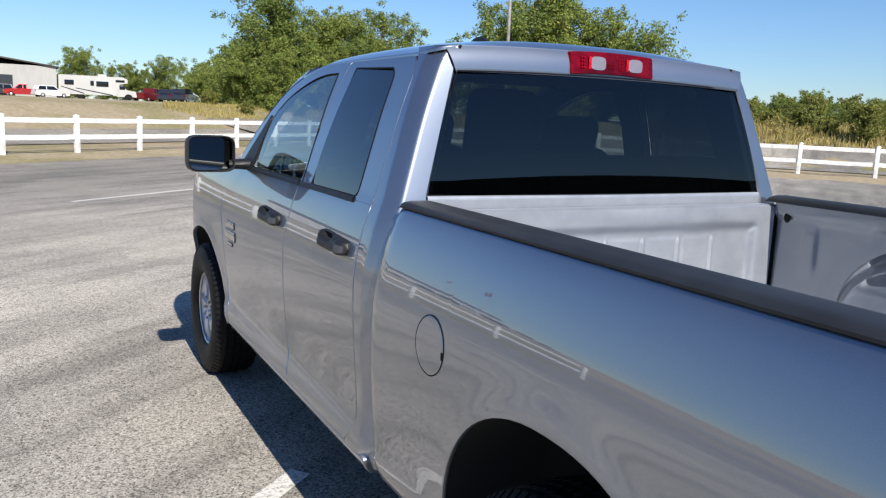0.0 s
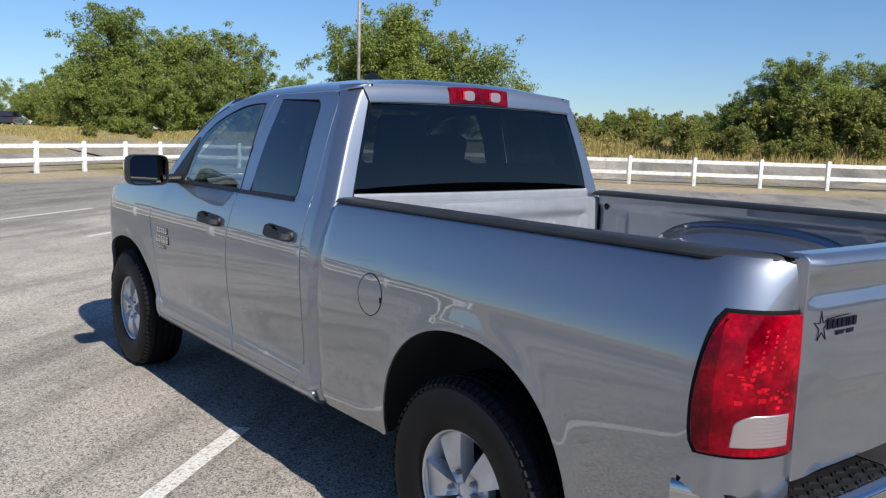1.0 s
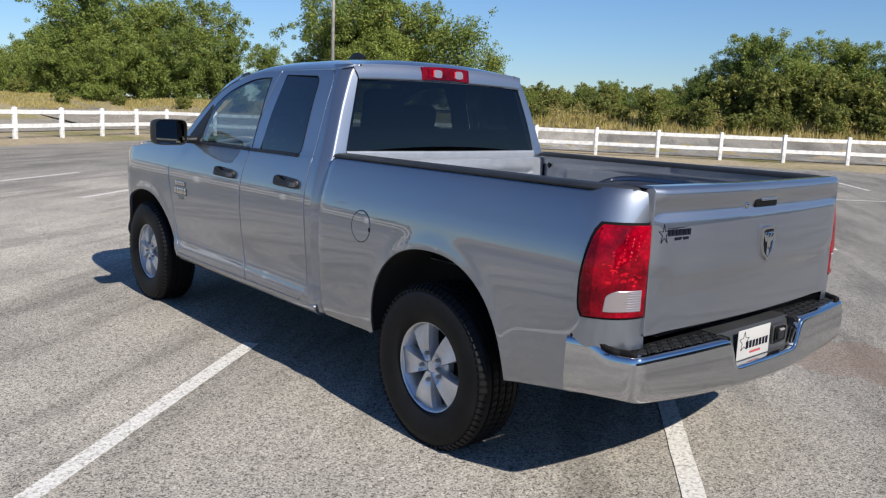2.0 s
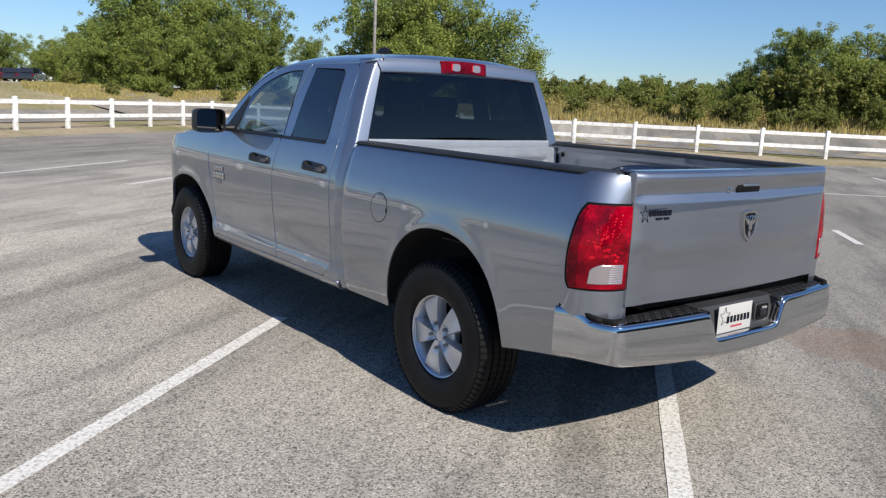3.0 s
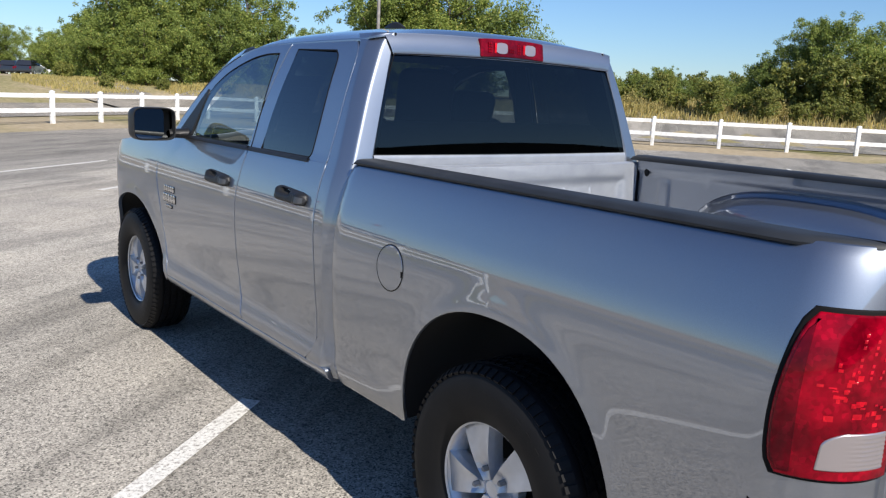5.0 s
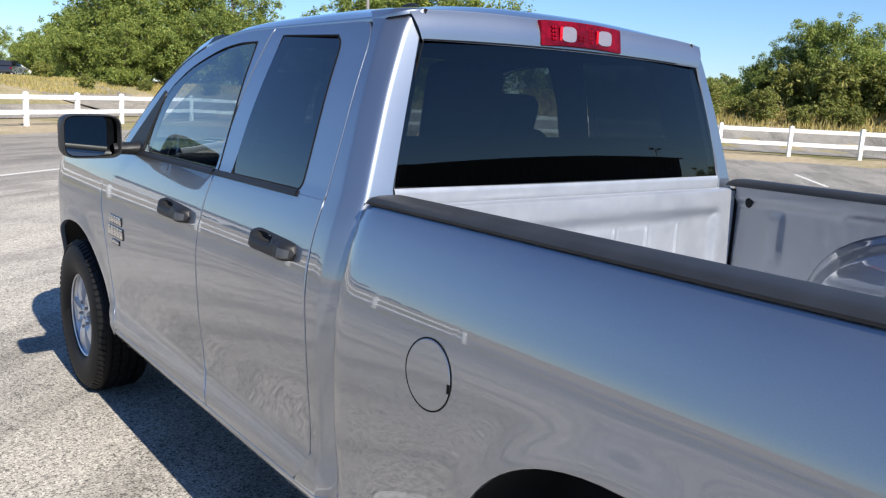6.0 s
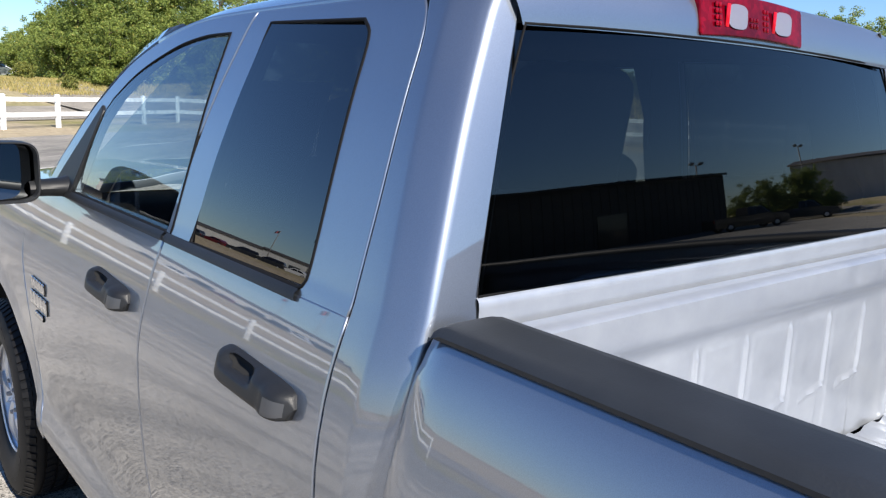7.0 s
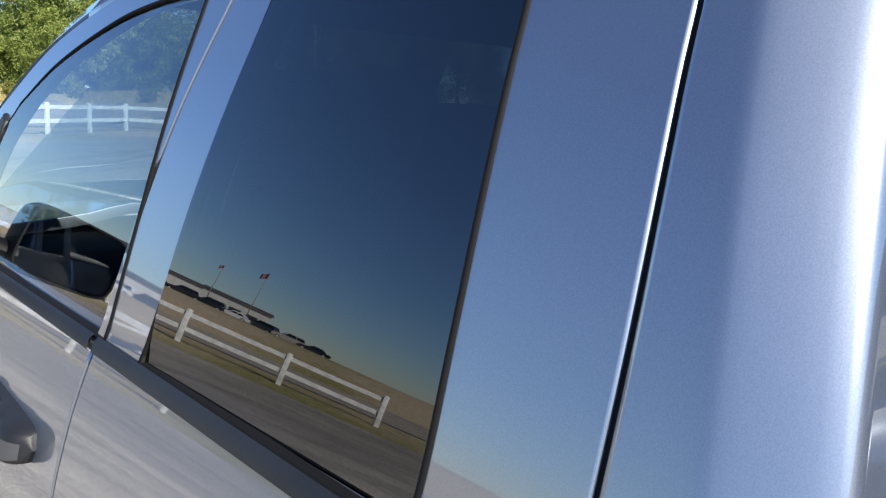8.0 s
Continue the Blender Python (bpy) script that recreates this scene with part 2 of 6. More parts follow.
WHITE = make_sheet("white_panel", (0.40, 0.40, 0.39), (0.47, 0.47, 0.46))
BROWN = make_plastic("dark_cladding", (0.05, 0.045, 0.04), 0.7, 20)
RED = material("red_paint", (0.38, 0.02, 0.02), 0.3, 0.2, 1.0)
MAROON = material("maroon_paint", (0.16, 0.015, 0.02), 0.3, 0.2, 1.0)
NAVY = material("dark_paint", (0.02, 0.022, 0.028), 0.3, 0.2, 1.0)
CARWHITE = material("white_paint", (0.72, 0.72, 0.72), 0.3, 0.0, 1.0)
FARGLASS = material("dark_far_glass", (0.01, 0.012, 0.015), 0.05)
DECAL = material("dark_decal", (0.006, 0.007, 0.016), 0.7, spec=0.1)
STICKER = make_sheet("sticker_paper", (0.50, 0.50, 0.48), (0.58, 0.58, 0.56))
STICKER_INK = material("grey_print", (0.22, 0.23, 0.25), 0.6)
FLAGRED = material("flag_cloth", (0.35, 0.05, 0.06), 0.8)


# ------------------------------------------------------------------ mesh helpers
def finish(bm, angle=38):
    lim = radians(angle)
    for f in bm.faces:
        f.smooth = True
    for e in bm.edges:
        if len(e.link_faces) == 2 and e.calc_face_angle(0) > lim:
            e.smooth = False


def part(name, bm, mat, parent=None, label="", angle=38):
    finish(bm, angle)
    me = bpy.data.meshes.new(name)
    bm.to_mesh(me)
    bm.free()
    for mm in mat if isinstance(mat, (list, tuple)) else (mat,):
        me.materials.append(mm)
    ob = new(name, me)
    ob.parent = parent
    if label:
        ob["label"] = label
    return ob


def thing(name, label, category, at=(0, 0, 0), turn=0.0, group="", kind=""):
    ob = new(name)
    ob.matrix_basis = pose(*at, 0, 0, turn)
    ob.empty_display_size = 0.2
    return tagged(ob, label, category, group, kind)


def solid(name, bm, mat, label, category="", group="", kind="", angle=38):
    return tagged(part(name, bm, mat, None, "", angle), label, category, group, kind)


def box(bm, c, s, bevel=0.0, m=None, seg=2):
    r = bmesh.ops.create_cube(bm, size=1.0)
    vs = r["verts"]
    bmesh.ops.scale(bm, vec=s, verts=vs)
    if bevel:
        es = list({e for v in vs for e in v.link_edges})
        r = bmesh.ops.bevel(bm, geom=es, offset=bevel, segments=seg, affect="EDGES", profile=0.5)
        vs = list({v for f in r["faces"] for v in f.verts} | {v for v in vs if v.is_valid})
    if m:
        bmesh.ops.transform(bm, matrix=m, verts=vs)
    bmesh.ops.translate(bm, vec=c, verts=vs)
    return vs


def boxed(c, s, bevel=0.0, m=None, seg=2):
    bm = bmesh.new()
    box(bm, c, s, bevel, m, seg)
    return bm


def lathe(bm, prof, seg, axis="x", centre=(0, 0, 0)):
    """prof: (r, a) pairs, turned about the axis."""
    rings = []
    for k in range(seg):
        t = 2 * math.pi * k / seg
        ring = []
        for r, a in prof:
            p = (a, r * math.cos(t), r * math.sin(t)) if axis == "x" else (r * math.cos(t), r * math.sin(t), a)
            ring.append(bm.verts.new(Vector(p) + Vector(centre)))
        rings.append(ring)
    for k in range(seg):
        a, b = rings[k], rings[(k + 1) % seg]
        for i in range(len(prof) - 1):
            bm.faces.new((a[i], b[i], b[i + 1], a[i + 1]))
    return rings


def tube(bm, pts, radii, seg=8, cap=True):
    rings = []
    for i, p in enumerate(pts):
        d = (Vector(pts[min(i + 1, len(pts) - 1)]) - Vector(pts[max(i - 1, 0)])).normalized()
        a = d.orthogonal().normalized()
        b = d.cross(a)
        if rings:
            a = (prev - d * prev.dot(d)).normalized()
            b = d.cross(a)
        prev = a
        rings.append([bm.verts.new(Vector(p) + (a * math.cos(t) + b * math.sin(t)) * radii[i]) for t in (2 * math.pi * k / seg for k in range(seg))])
    for r0, r1 in zip(rings, rings[1:]):
        for k in range(seg):
            bm.faces.new((r0[k], r0[(k + 1) % seg], r1[(k + 1) % seg], r1[k]))
    if cap:
        bm.faces.new(rings[0][::-1])
        bm.faces.new(rings[-1])


def grid(bm, pts):
    """pts: rows of vectors; returns the rows of vertices."""
    vs = [[bm.verts.new(p) for p in row] for row in pts]
    for r0, r1 in zip(vs, vs[1:]):
        for i in range(len(r0) - 1):
            bm.faces.new((r0[i], r0[i + 1], r1[i + 1], r1[i]))
    return vs


def face_out(bm, way):
    """Turn an open sheet so that its faces look along way."""
    bm.normal_update()
    if sum((f.normal.dot(Vector(way)) * f.calc_area() for f in bm.faces), 0.0) < 0:
        bmesh.ops.reverse_faces(bm, faces=bm.faces[:])


def hem(bm, off, lip=0.003):
    """Fold the border of a sheet inwards by off over a small rounded lip, so that it reads as a pressed panel."""
    es = [e for e in bm.edges if e.is_boundary]
    away = {}
    for e in es:
        f = e.link_faces[0]
        a, b = e.verts
        t = (b.co - a.co).normalized()
        o = (a.co + b.co) / 2 - f.calc_center_median()
        o = (o - t * o.dot(t)).normalized()
        for v in (a, b):
            away[v] = away.get(v, Vector((0, 0, 0))) + o
    d = Vector(off)
    step = d.normalized() * lip
    moves = [(v.co + o.normalized() * lip * 0.75 + step * 0.35, v.co + o.normalized() * lip + step * 1.1, v.co + o.normalized() * lip + d) for v, o in away.items()]
    ring_verts = [list(away)]
    for k in range(3):
        ring_verts.append([bm.verts.new(m[k]) for m in moves])
    at = {v: i for i, v in enumerate(away)}
    for e in es:
        f = e.link_faces[0]
        a, b = e.verts
        lo = next(lp for lp in f.loops if lp.edge == e)
        a, b = lo.vert, lo.link_loop_next.vert
        i, j = at[a], at[b]
        for k in range(3):
            bm.faces.new((ring_verts[k][j], ring_verts[k][i], ring_verts[k + 1][i], ring_verts[k + 1][j]))


def spline(pts):
    """A smooth curve through pts, called with 0..1 along its length."""
    p = [np.array(q, float) for q in pts]
    d = [0.0]
    for a, b in zip(p, p[1:]):
        d.append(d[-1] + float(np.linalg.norm(b - a)))

    def at(t):
        s = min(max(t, 0.0), 1.0) * d[-1]
        i = max(k for k in range(len(p) - 1) if d[k] <= s + 1e-9)
        h = d[i + 1] - d[i]
        u = (s - d[i]) / h

        def tangent(k):
            if k == 0:
                return (p[1] - p[0]) / (d[1] - d[0])
            if k == len(p) - 1:
                return (p[k] - p[k - 1]) / (d[k] - d[k - 1])
            return (p[k + 1] - p[k - 1]) / (d[k + 1] - d[k - 1])

        a, b = tangent(i) * h, tangent(i + 1) * h
        return (2 * u**3 - 3 * u**2 + 1) * p[i] + (u**3 - 2 * u**2 + u) * a + (-2 * u**3 + 3 * u**2) * p[i + 1] + (u**3 - u**2) * b

    return at


def line(*pts):
    p = [np.array(q, float) for q in pts]
    d = [0.0]
    for a, b in zip(p, p[1:]):
        d.append(d[-1] + float(np.linalg.norm(b - a)))
    return lambda t: np.array([np.interp(t * d[-1], d, [q[k] for q in p]) for k in range(len(p[0]))])


def table(pairs):
    """A smooth function through (x, value) pairs with rising x."""
    xs = np.array([q[0] for q in pairs], float)
    ys = np.array([q[1] for q in pairs], float)
    sl = np.diff(ys) / np.diff(xs)
    m = np.concatenate([[sl[0]], np.where(sl[1:] * sl[:-1] > 0, 2 * sl[1:] * sl[:-1] / (sl[1:] + sl[:-1] + 1e-12), 0.0), [sl[-1]]])

    def at(x):
        x = min(max(x, xs[0]), xs[-1])
        i = min(int(np.searchsorted(xs, x, side="right")) - 1, len(xs) - 2)
        h = xs[i + 1] - xs[i]
        u = (x - xs[i]) / h
        return float((2 * u**3 - 3 * u**2 + 1) * ys[i] + (u**3 - 2 * u**2 + u) * h * m[i] + (-2 * u**3 + 3 * u**2) * ys[i + 1] + (u**3 - u**2) * h * m[i + 1])

    return at


def coons(bot, top, left, right, nu, nv):
    rows = []
    b0, b1, t0, t1 = bot(0), bot(1), top(0), top(1)
    for j in range(nv + 1):
        v = j / nv
        row = []
        for i in range(nu + 1):
            u = i / nu
            q = (1 - v) * bot(u) + v * top(u) + (1 - u) * left(v) + u * right(v)
            q = q - ((1 - u) * (1 - v) * b0 + u * (1 - v) * b1 + (1 - u) * v * t0 + u * v * t1)
            row.append(q)
        rows.append(row)
    return rows


# ------------------------------------------------------------------ the pickup truck
# x to its passenger side, y ahead, origin on the ground under the rear axle
WHEELBASE, HUB_Z, TYRE_R = 3.569, 0.385, 0.402
truck = thing("pickup_truck", "silver metallic four-door pickup truck parked across worn stall lines", "pickup truck")

CAB_LOW = table([(0.40, 0.925), (0.43, 0.955), (0.47, 0.972), (0.505, 0.975), (0.54, 0.968), (0.58, 0.957), (0.64, 0.957), (0.8, 0.968), (0.95, 0.973),
                 (1.03, 0.972), (1.10, 0.965), (1.16, 0.953), (1.22, 0.938), (1.28, 0.9195), (1.33, 0.9015)])
GREEN = table([(1.33, 0.9005), (1.39, 0.8815), (1.45, 0.862), (1.6, 0.812), (1.72, 0.765), (1.80, 0.729), (1.835, 0.700), (1.86, 0.655)])
BED_LOW = table([(0.40, 0.920), (0.45, 0.936), (0.52, 0.951), (0.60, 0.9625), (0.75, 0.975), (0.9, 0.980), (1.0, 0.978), (1.06, 0.972), (1.12, 0.961),
                 (1.18, 0.945), (1.24, 0.926), (1.29, 0.906), (1.32, 0.888), (1.335, 0.872)])


def arch_bulge(y, z, yc, a, b, zc):
    r = math.hypot((y - yc) / a, max(z - zc, 0) / b)
    return 0.010 * math.exp(-(((r - 1.0) / 0.10) ** 2)) if z > zc - 0.3 else 0.0


def cab_w(y, z):
    w = CAB_LOW(z) if z < 1.33 else GREEN(z)
    w += arch_bulge(y, z, 3.569, 0.56, 0.47, 0.42)
    if y > 2.9:
        w -= 0.020 * ((y - 2.9) / 1.5) ** 2 + 0.17 * (max(0.0, y - 3.9) / 0.52) ** 1.6
    return w


def bed_w(y, z):
    flare = 0.014 * math.exp(-(((z - 0.49) / 0.055) ** 2)) / (1 + math.exp(-(y - 0.58) / 0.03))
    return BED_LOW(z) + arch_bulge(y, z, -0.01, 0.49, 0.51, 0.45) + flare


def panel(name, pts, wf, sx, mat, parent, depth=0.02, off=0.0, label=""):
    """A pressed sheet over rows of (y, z), bent to the body's side."""
    bm = bmesh.new()
    grid(bm, [[(sx * (wf(float(q[0]), float(q[1])) + off), float(q[0]), float(q[1])) for q in row] for row in pts])
    face_out(bm, (sx, 0, 0))
    if depth:
        hem(bm, (-sx * depth, 0, 0))
    return part(name, bm, mat, parent, label)


def ring(name, outer, inner, n, wf, sx, mat, parent, depth=0.022, off=0.0, label="", steps=3):
    """A window surround between two outlines, each given as four curves that run round it."""
    rows = []
    for k in range(steps + 1):
        f = k / steps
        row = []
        for o, i in zip(outer, inner):
            for j in range(n):
                row.append(o(j / n) * (1 - f) + i(j / n) * f)
        rows.append(row + [row[0]])
    bm = bmesh.new()
    vs = [[bm.verts.new((sx * (wf(float(q[0]), float(q[1])) + off), float(q[0]), float(q[1]))) for q in row[:-1]] for row in rows]
    m = len(vs[0])
    for r0, r1 in zip(vs, vs[1:]):
        for j in range(m):
            bm.faces.new((r0[j], r0[(j + 1) % m], r1[(j + 1) % m], r1[j]))
    face_out(bm, (sx, 0, 0))
    if depth:
        hem(bm, (-sx * depth, 0, 0))
    return part(name, bm, mat, parent, label)


def flip(f):
    return lambda t: f(1 - t)


# shut lines, as (y, z)
REAR_GAP = spline([(1.185, 0.478), (1.122, 0.54), (1.118, 0.65), (1.122, 0.87), (1.138, 1.07), (1.146, 1.2), (1.142, 1.306)])
REAR_GAP_UP = spline([(1.142, 1.306), (1.152, 1.5), (1.166, 1.65), (1.182, 1.76), (1.215, 1.80), (1.26, 1.808)])
B_GAP = spline([(1.845, 0.478), (1.90, 0.62), (1.918, 0.75), (1.928, 0.9), (1.932, 1.06), (1.92, 1.22), (1.908, 1.306)])
B_GAP_UP = spline([(1.908, 1.306), (1.885, 1.55), (1.822, 1.808)])
F_GAP = spline([(2.93, 0.478), (2.99, 0.65), (3.045, 0.9), (3.095, 1.06), (3.10, 1.16), (3.05, 1.235), (2.99, 1.306)])


def gap_side(f, dy):
    return lambda t: f(t) + np.array([dy, 0.0])


def rear_arch(t):
    a = math.pi * (1 - t)
    c, s = math.cos(a), math.sin(a)
    return np.array([-0.01 - 0.488 * math.copysign(abs(c) ** 0.88, -c) * -1, 0.445 + 0.512 * s ** 0.88])


def front_arch(t):
    a = math.pi * t
    c, s = math.cos(a), math.sin(a)
    return np.array([3.56 - 0.585 * math.copysign(abs(c) ** 0.9, c), 0.44 + 0.45 * s ** 0.9])


GAP_Y = table([(float(q[1]), float(q[0])) for q in [REAR_GAP(t) for t in np.linspace(0.1, 0.98, 14)] + [REAR_GAP_UP(t) for t in np.linspace(0.02, 0.86, 12)]])


def cab_corner(z):
    """The plan of the cab's rear corner at height z: (half width, y) from the door gap round to the rear window."""
    w = cab_w(1.1, z)
    yb = 0.9917 if z < 1.30 else 1.0 + 0.075 * (z - 1.35) / 0.45
    return w, yb


def wheel(name, at, sx, parent):
    hub = new(name)
    hub.parent = parent
    hub.location = at
    # tyre
    bm = bmesh.new()
    prof = [(0.218, -0.105), (0.235, -0.122), (0.285, -0.134), (0.330, -0.135), (0.362, -0.127), (0.384, -0.112), (0.394, -0.098)]
    tread = []
    for g in (-0.068, -0.026, 0.018, 0.060):
        tread += [(0.400, g - 0.001), (0.391, g), (0.391, g + 0.008), (0.400, g + 0.009)]
    prof = prof + [(0.400, -0.09)] + tread + [(0.400, 0.09)] + [(r, -a) for r, a in reversed(prof)]
    lathe(bm, prof, 84)
    bm.normal_update()
    bmesh.ops.recalc_face_normals(bm, faces=bm.faces[:])
    tyre = part("tyre", bm, RUBBER, hub, "black road tyre")
    bm = bmesh.new()
    for k in range(72):
        t = 2 * math.pi * k / 72
        for side in (-1, 1):
            m = Matrix.Rotation(t, 4, "X") @ Matrix.Translation((side * 0.107, 0, 0.3845)) @ Matrix.Rotation(side * 0.62, 4, "Y")
            r = bmesh.ops.create_cube(bm, size=1.0)
            bmesh.ops.transform(bm, matrix=m @ Matrix.Diagonal((0.036, 0.021, 0.016, 1)), verts=r["verts"])
        for j, g in enumerate((-0.043, 0.0, 0.043)):
            m = Matrix.Rotation(t + 0.02 * j, 4, "X") @ Matrix.Translation((g, 0, 0.3995)) @ Matrix.Rotation(0.35, 4, "Z")
            r = bmesh.ops.create_cube(bm, size=1.0)
            bmesh.ops.transform(bm, matrix=m @ Matrix.Diagonal((0.030, 0.023, 0.008, 1)), verts=r["verts"])
    part("tread_block", bm, RUBBER, tyre)["kind"] = "stuff"
    # raised band of lettering on the side wall, too small to read
    bm = bmesh.new()
    for k in range(26):
        if k % 13 < 6:
            t = 2 * math.pi * k / 40
            r = bmesh.ops.create_cube(bm, size=1.0)
            m = Matrix.Rotation(t, 4, "X") @ Matrix.Translation((sx * 0.1335, 0, 0.322))
            bmesh.ops.transform(bm, matrix=m @ Matrix.Diagonal((0.004, 0.026, 0.02, 1)), verts=r["verts"])
    part("sidewall_mark", bm, RUBBER, tyre)["kind"] = "stuff"
    # rim barrel
    bm = bmesh.new()
    prof = [(0.212, 0.100), (0.222, 0.108), (0.227, 0.109), (0.229, 0.102), (0.222, 0.094), (0.208, 0.08), (0.197, 0.04), (0.190, -0.05), (0.2, -0.10)]
    lathe(bm, [(r, sx * a) for r, a in prof], 64)
    bmesh.ops.recalc_face_normals(bm, faces=bm.faces[:])
    rim = part("rim", bm, ALLOY, hub, "bright five-spoke alloy rim")
    # disc in near-black: shade behind the spokes put into its colour
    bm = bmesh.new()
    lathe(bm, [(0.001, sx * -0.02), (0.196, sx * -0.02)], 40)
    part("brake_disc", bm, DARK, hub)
    # spokes: broad, dished, forked towards the rim
    for k in range(5):
        bm = bmesh.new()
        rows = []
        for f in np.linspace(0, 1, 11):
            r = 0.032 + 0.190 * f
            half = 0.021 + 0.058 * f
            x = 0.074 + 0.026 * math.sin(math.pi * min(1, 0.3 + 0.6 * f)) + 0.006 * f
            row = []
            for s in (-1.0, -0.93, -0.55, -0.2, 0.2, 0.55, 0.93, 1.0):
                dish = -0.010 * max(0.0, 0.75 - abs(s)) / 0.75 * (1 - 0.35 * f) - 0.007 * f * max(0.0, s) - 0.018 * math.exp(-(((f - 0.20) / 0.09) ** 2)) * (1 if abs(s) < 0.6 else 0)
                edge = -0.022 if abs(s) == 1.0 else 0.0
                row.append((sx * (x + dish + edge), half * s, r))
            rows.append(row)
        grid(bm, rows)
        face_out(bm, (sx, 0, 0))
        hem(bm, (-sx * 0.035, 0, 0), 0.0015)
        bmesh.ops.rotate(bm, cent=(0, 0, 0), matrix=Matrix.Rotation(sx * (2 * math.pi * k / 5 + 0.42), 3, "X"), verts=bm.verts)
        part("spoke", bm, ALLOY, rim, angle=25)
    bm = bmesh.new()
    lathe(bm, [(0.0005, sx * 0.086), (0.026, sx * 0.086), (0.034, sx * 0.081), (0.036, sx * 0.066), (0.070, sx * 0.058), (0.080, sx * 0.045), (0.080, sx * 0.01)], 40)
    bmesh.ops.recalc_face_normals(bm, faces=bm.faces[:])
    part("centre_cap", bm, ALLOY, rim, "silver centre cap", angle=25)
    for k in range(5):
        t = -sx * (2 * math.pi * k / 5 + 0.42)
        bm = bmesh.new()
        lathe(bm, [(0.0005, sx * 0.104), (0.007, sx * 0.104), (0.0095, sx * 0.099), (0.0095, sx * 0.05)], 6, centre=(0, 0.068 * math.sin(t), 0.068 * math.cos(t)))
        bmesh.ops.recalc_face_normals(bm, faces=bm.faces[:])
        part("lug_nut", bm, STEEL, rim)
    return hub


def door_handle(sx, y0, y1, z, parent):
    """A black flap handle: flat rounded body, a finger slot along its top with painted-in shade, a smooth pad at its
    rear end.
    """
    yc, half = (y0 + y1) / 2, (y1 - y0) / 2

    def body(f, g):
        """f from the rear end (-1) to the front end (1), g from bottom to top."""
        tall = 0.032 * (1 - abs(f) ** 7) ** 0.30 + 0.0005
        y = yc + half * f
        zz = z + tall * g * (0.92 + 0.08 * f) + 0.004 * f
        out = 0.030 * (1 - abs(f) ** 8) * (1 - abs(g) ** 5) ** 0.6 + 0.004
        slot = math.exp(-(((f - 0.25) / 0.36) ** 4)) * math.exp(-(((g - 0.52) / 0.36) ** 4))
        pad = math.exp(-(((f + 0.74) / 0.22) ** 4))
        out += 0.006 * pad - 0.034 * slot
        return (sx * (cab_w(y, zz) + out), y, zz)

    bm = bmesh.new()
    grid(bm, [[body(float(f), float(g)) for g in np.linspace(-1, 1, 25)] for f in np.linspace(-1, 1, 41)])
    face_out(bm, (sx, 0, 0))
    hem(bm, (-sx * 0.015, 0, 0), 0.001)
    h = part("handle", bm, BLACK, parent, "black plastic flap handle")
    bm = bmesh.new()
    grid(bm, [[(body(f, g)[0] + sx * 0.0008, *body(f, g)[1:]) for g in map(float, np.linspace(-0.62, 0.45, 8))] for f in map(float, np.linspace(-0.94, -0.66, 7))])
    face_out(bm, (sx, 0, 0))
    part("handle_pad", bm, PADGREY, h, "smooth grey handle end")
    # near-black patch laid over the finger slot as its shade
    bm = bmesh.new()
    rws = []
    for f in map(float, np.linspace(-0.12, 0.60, 12)):
        g0 = 0.62 - 0.42 * min(1.0, (f + 0.12) / 0.22, (0.60 - f) / 0.10) if -0.12 < f < 0.6 else 0.62
        rws.append([(body(f, g)[0] + sx * 0.0012, *body(f, g)[1:]) for g in map(float, np.linspace(g0, 0.86, 7))])
    grid(bm, rws)
    face_out(bm, (sx, 0, 0))
    part("slot_shade", bm, DARK, h)
    return h


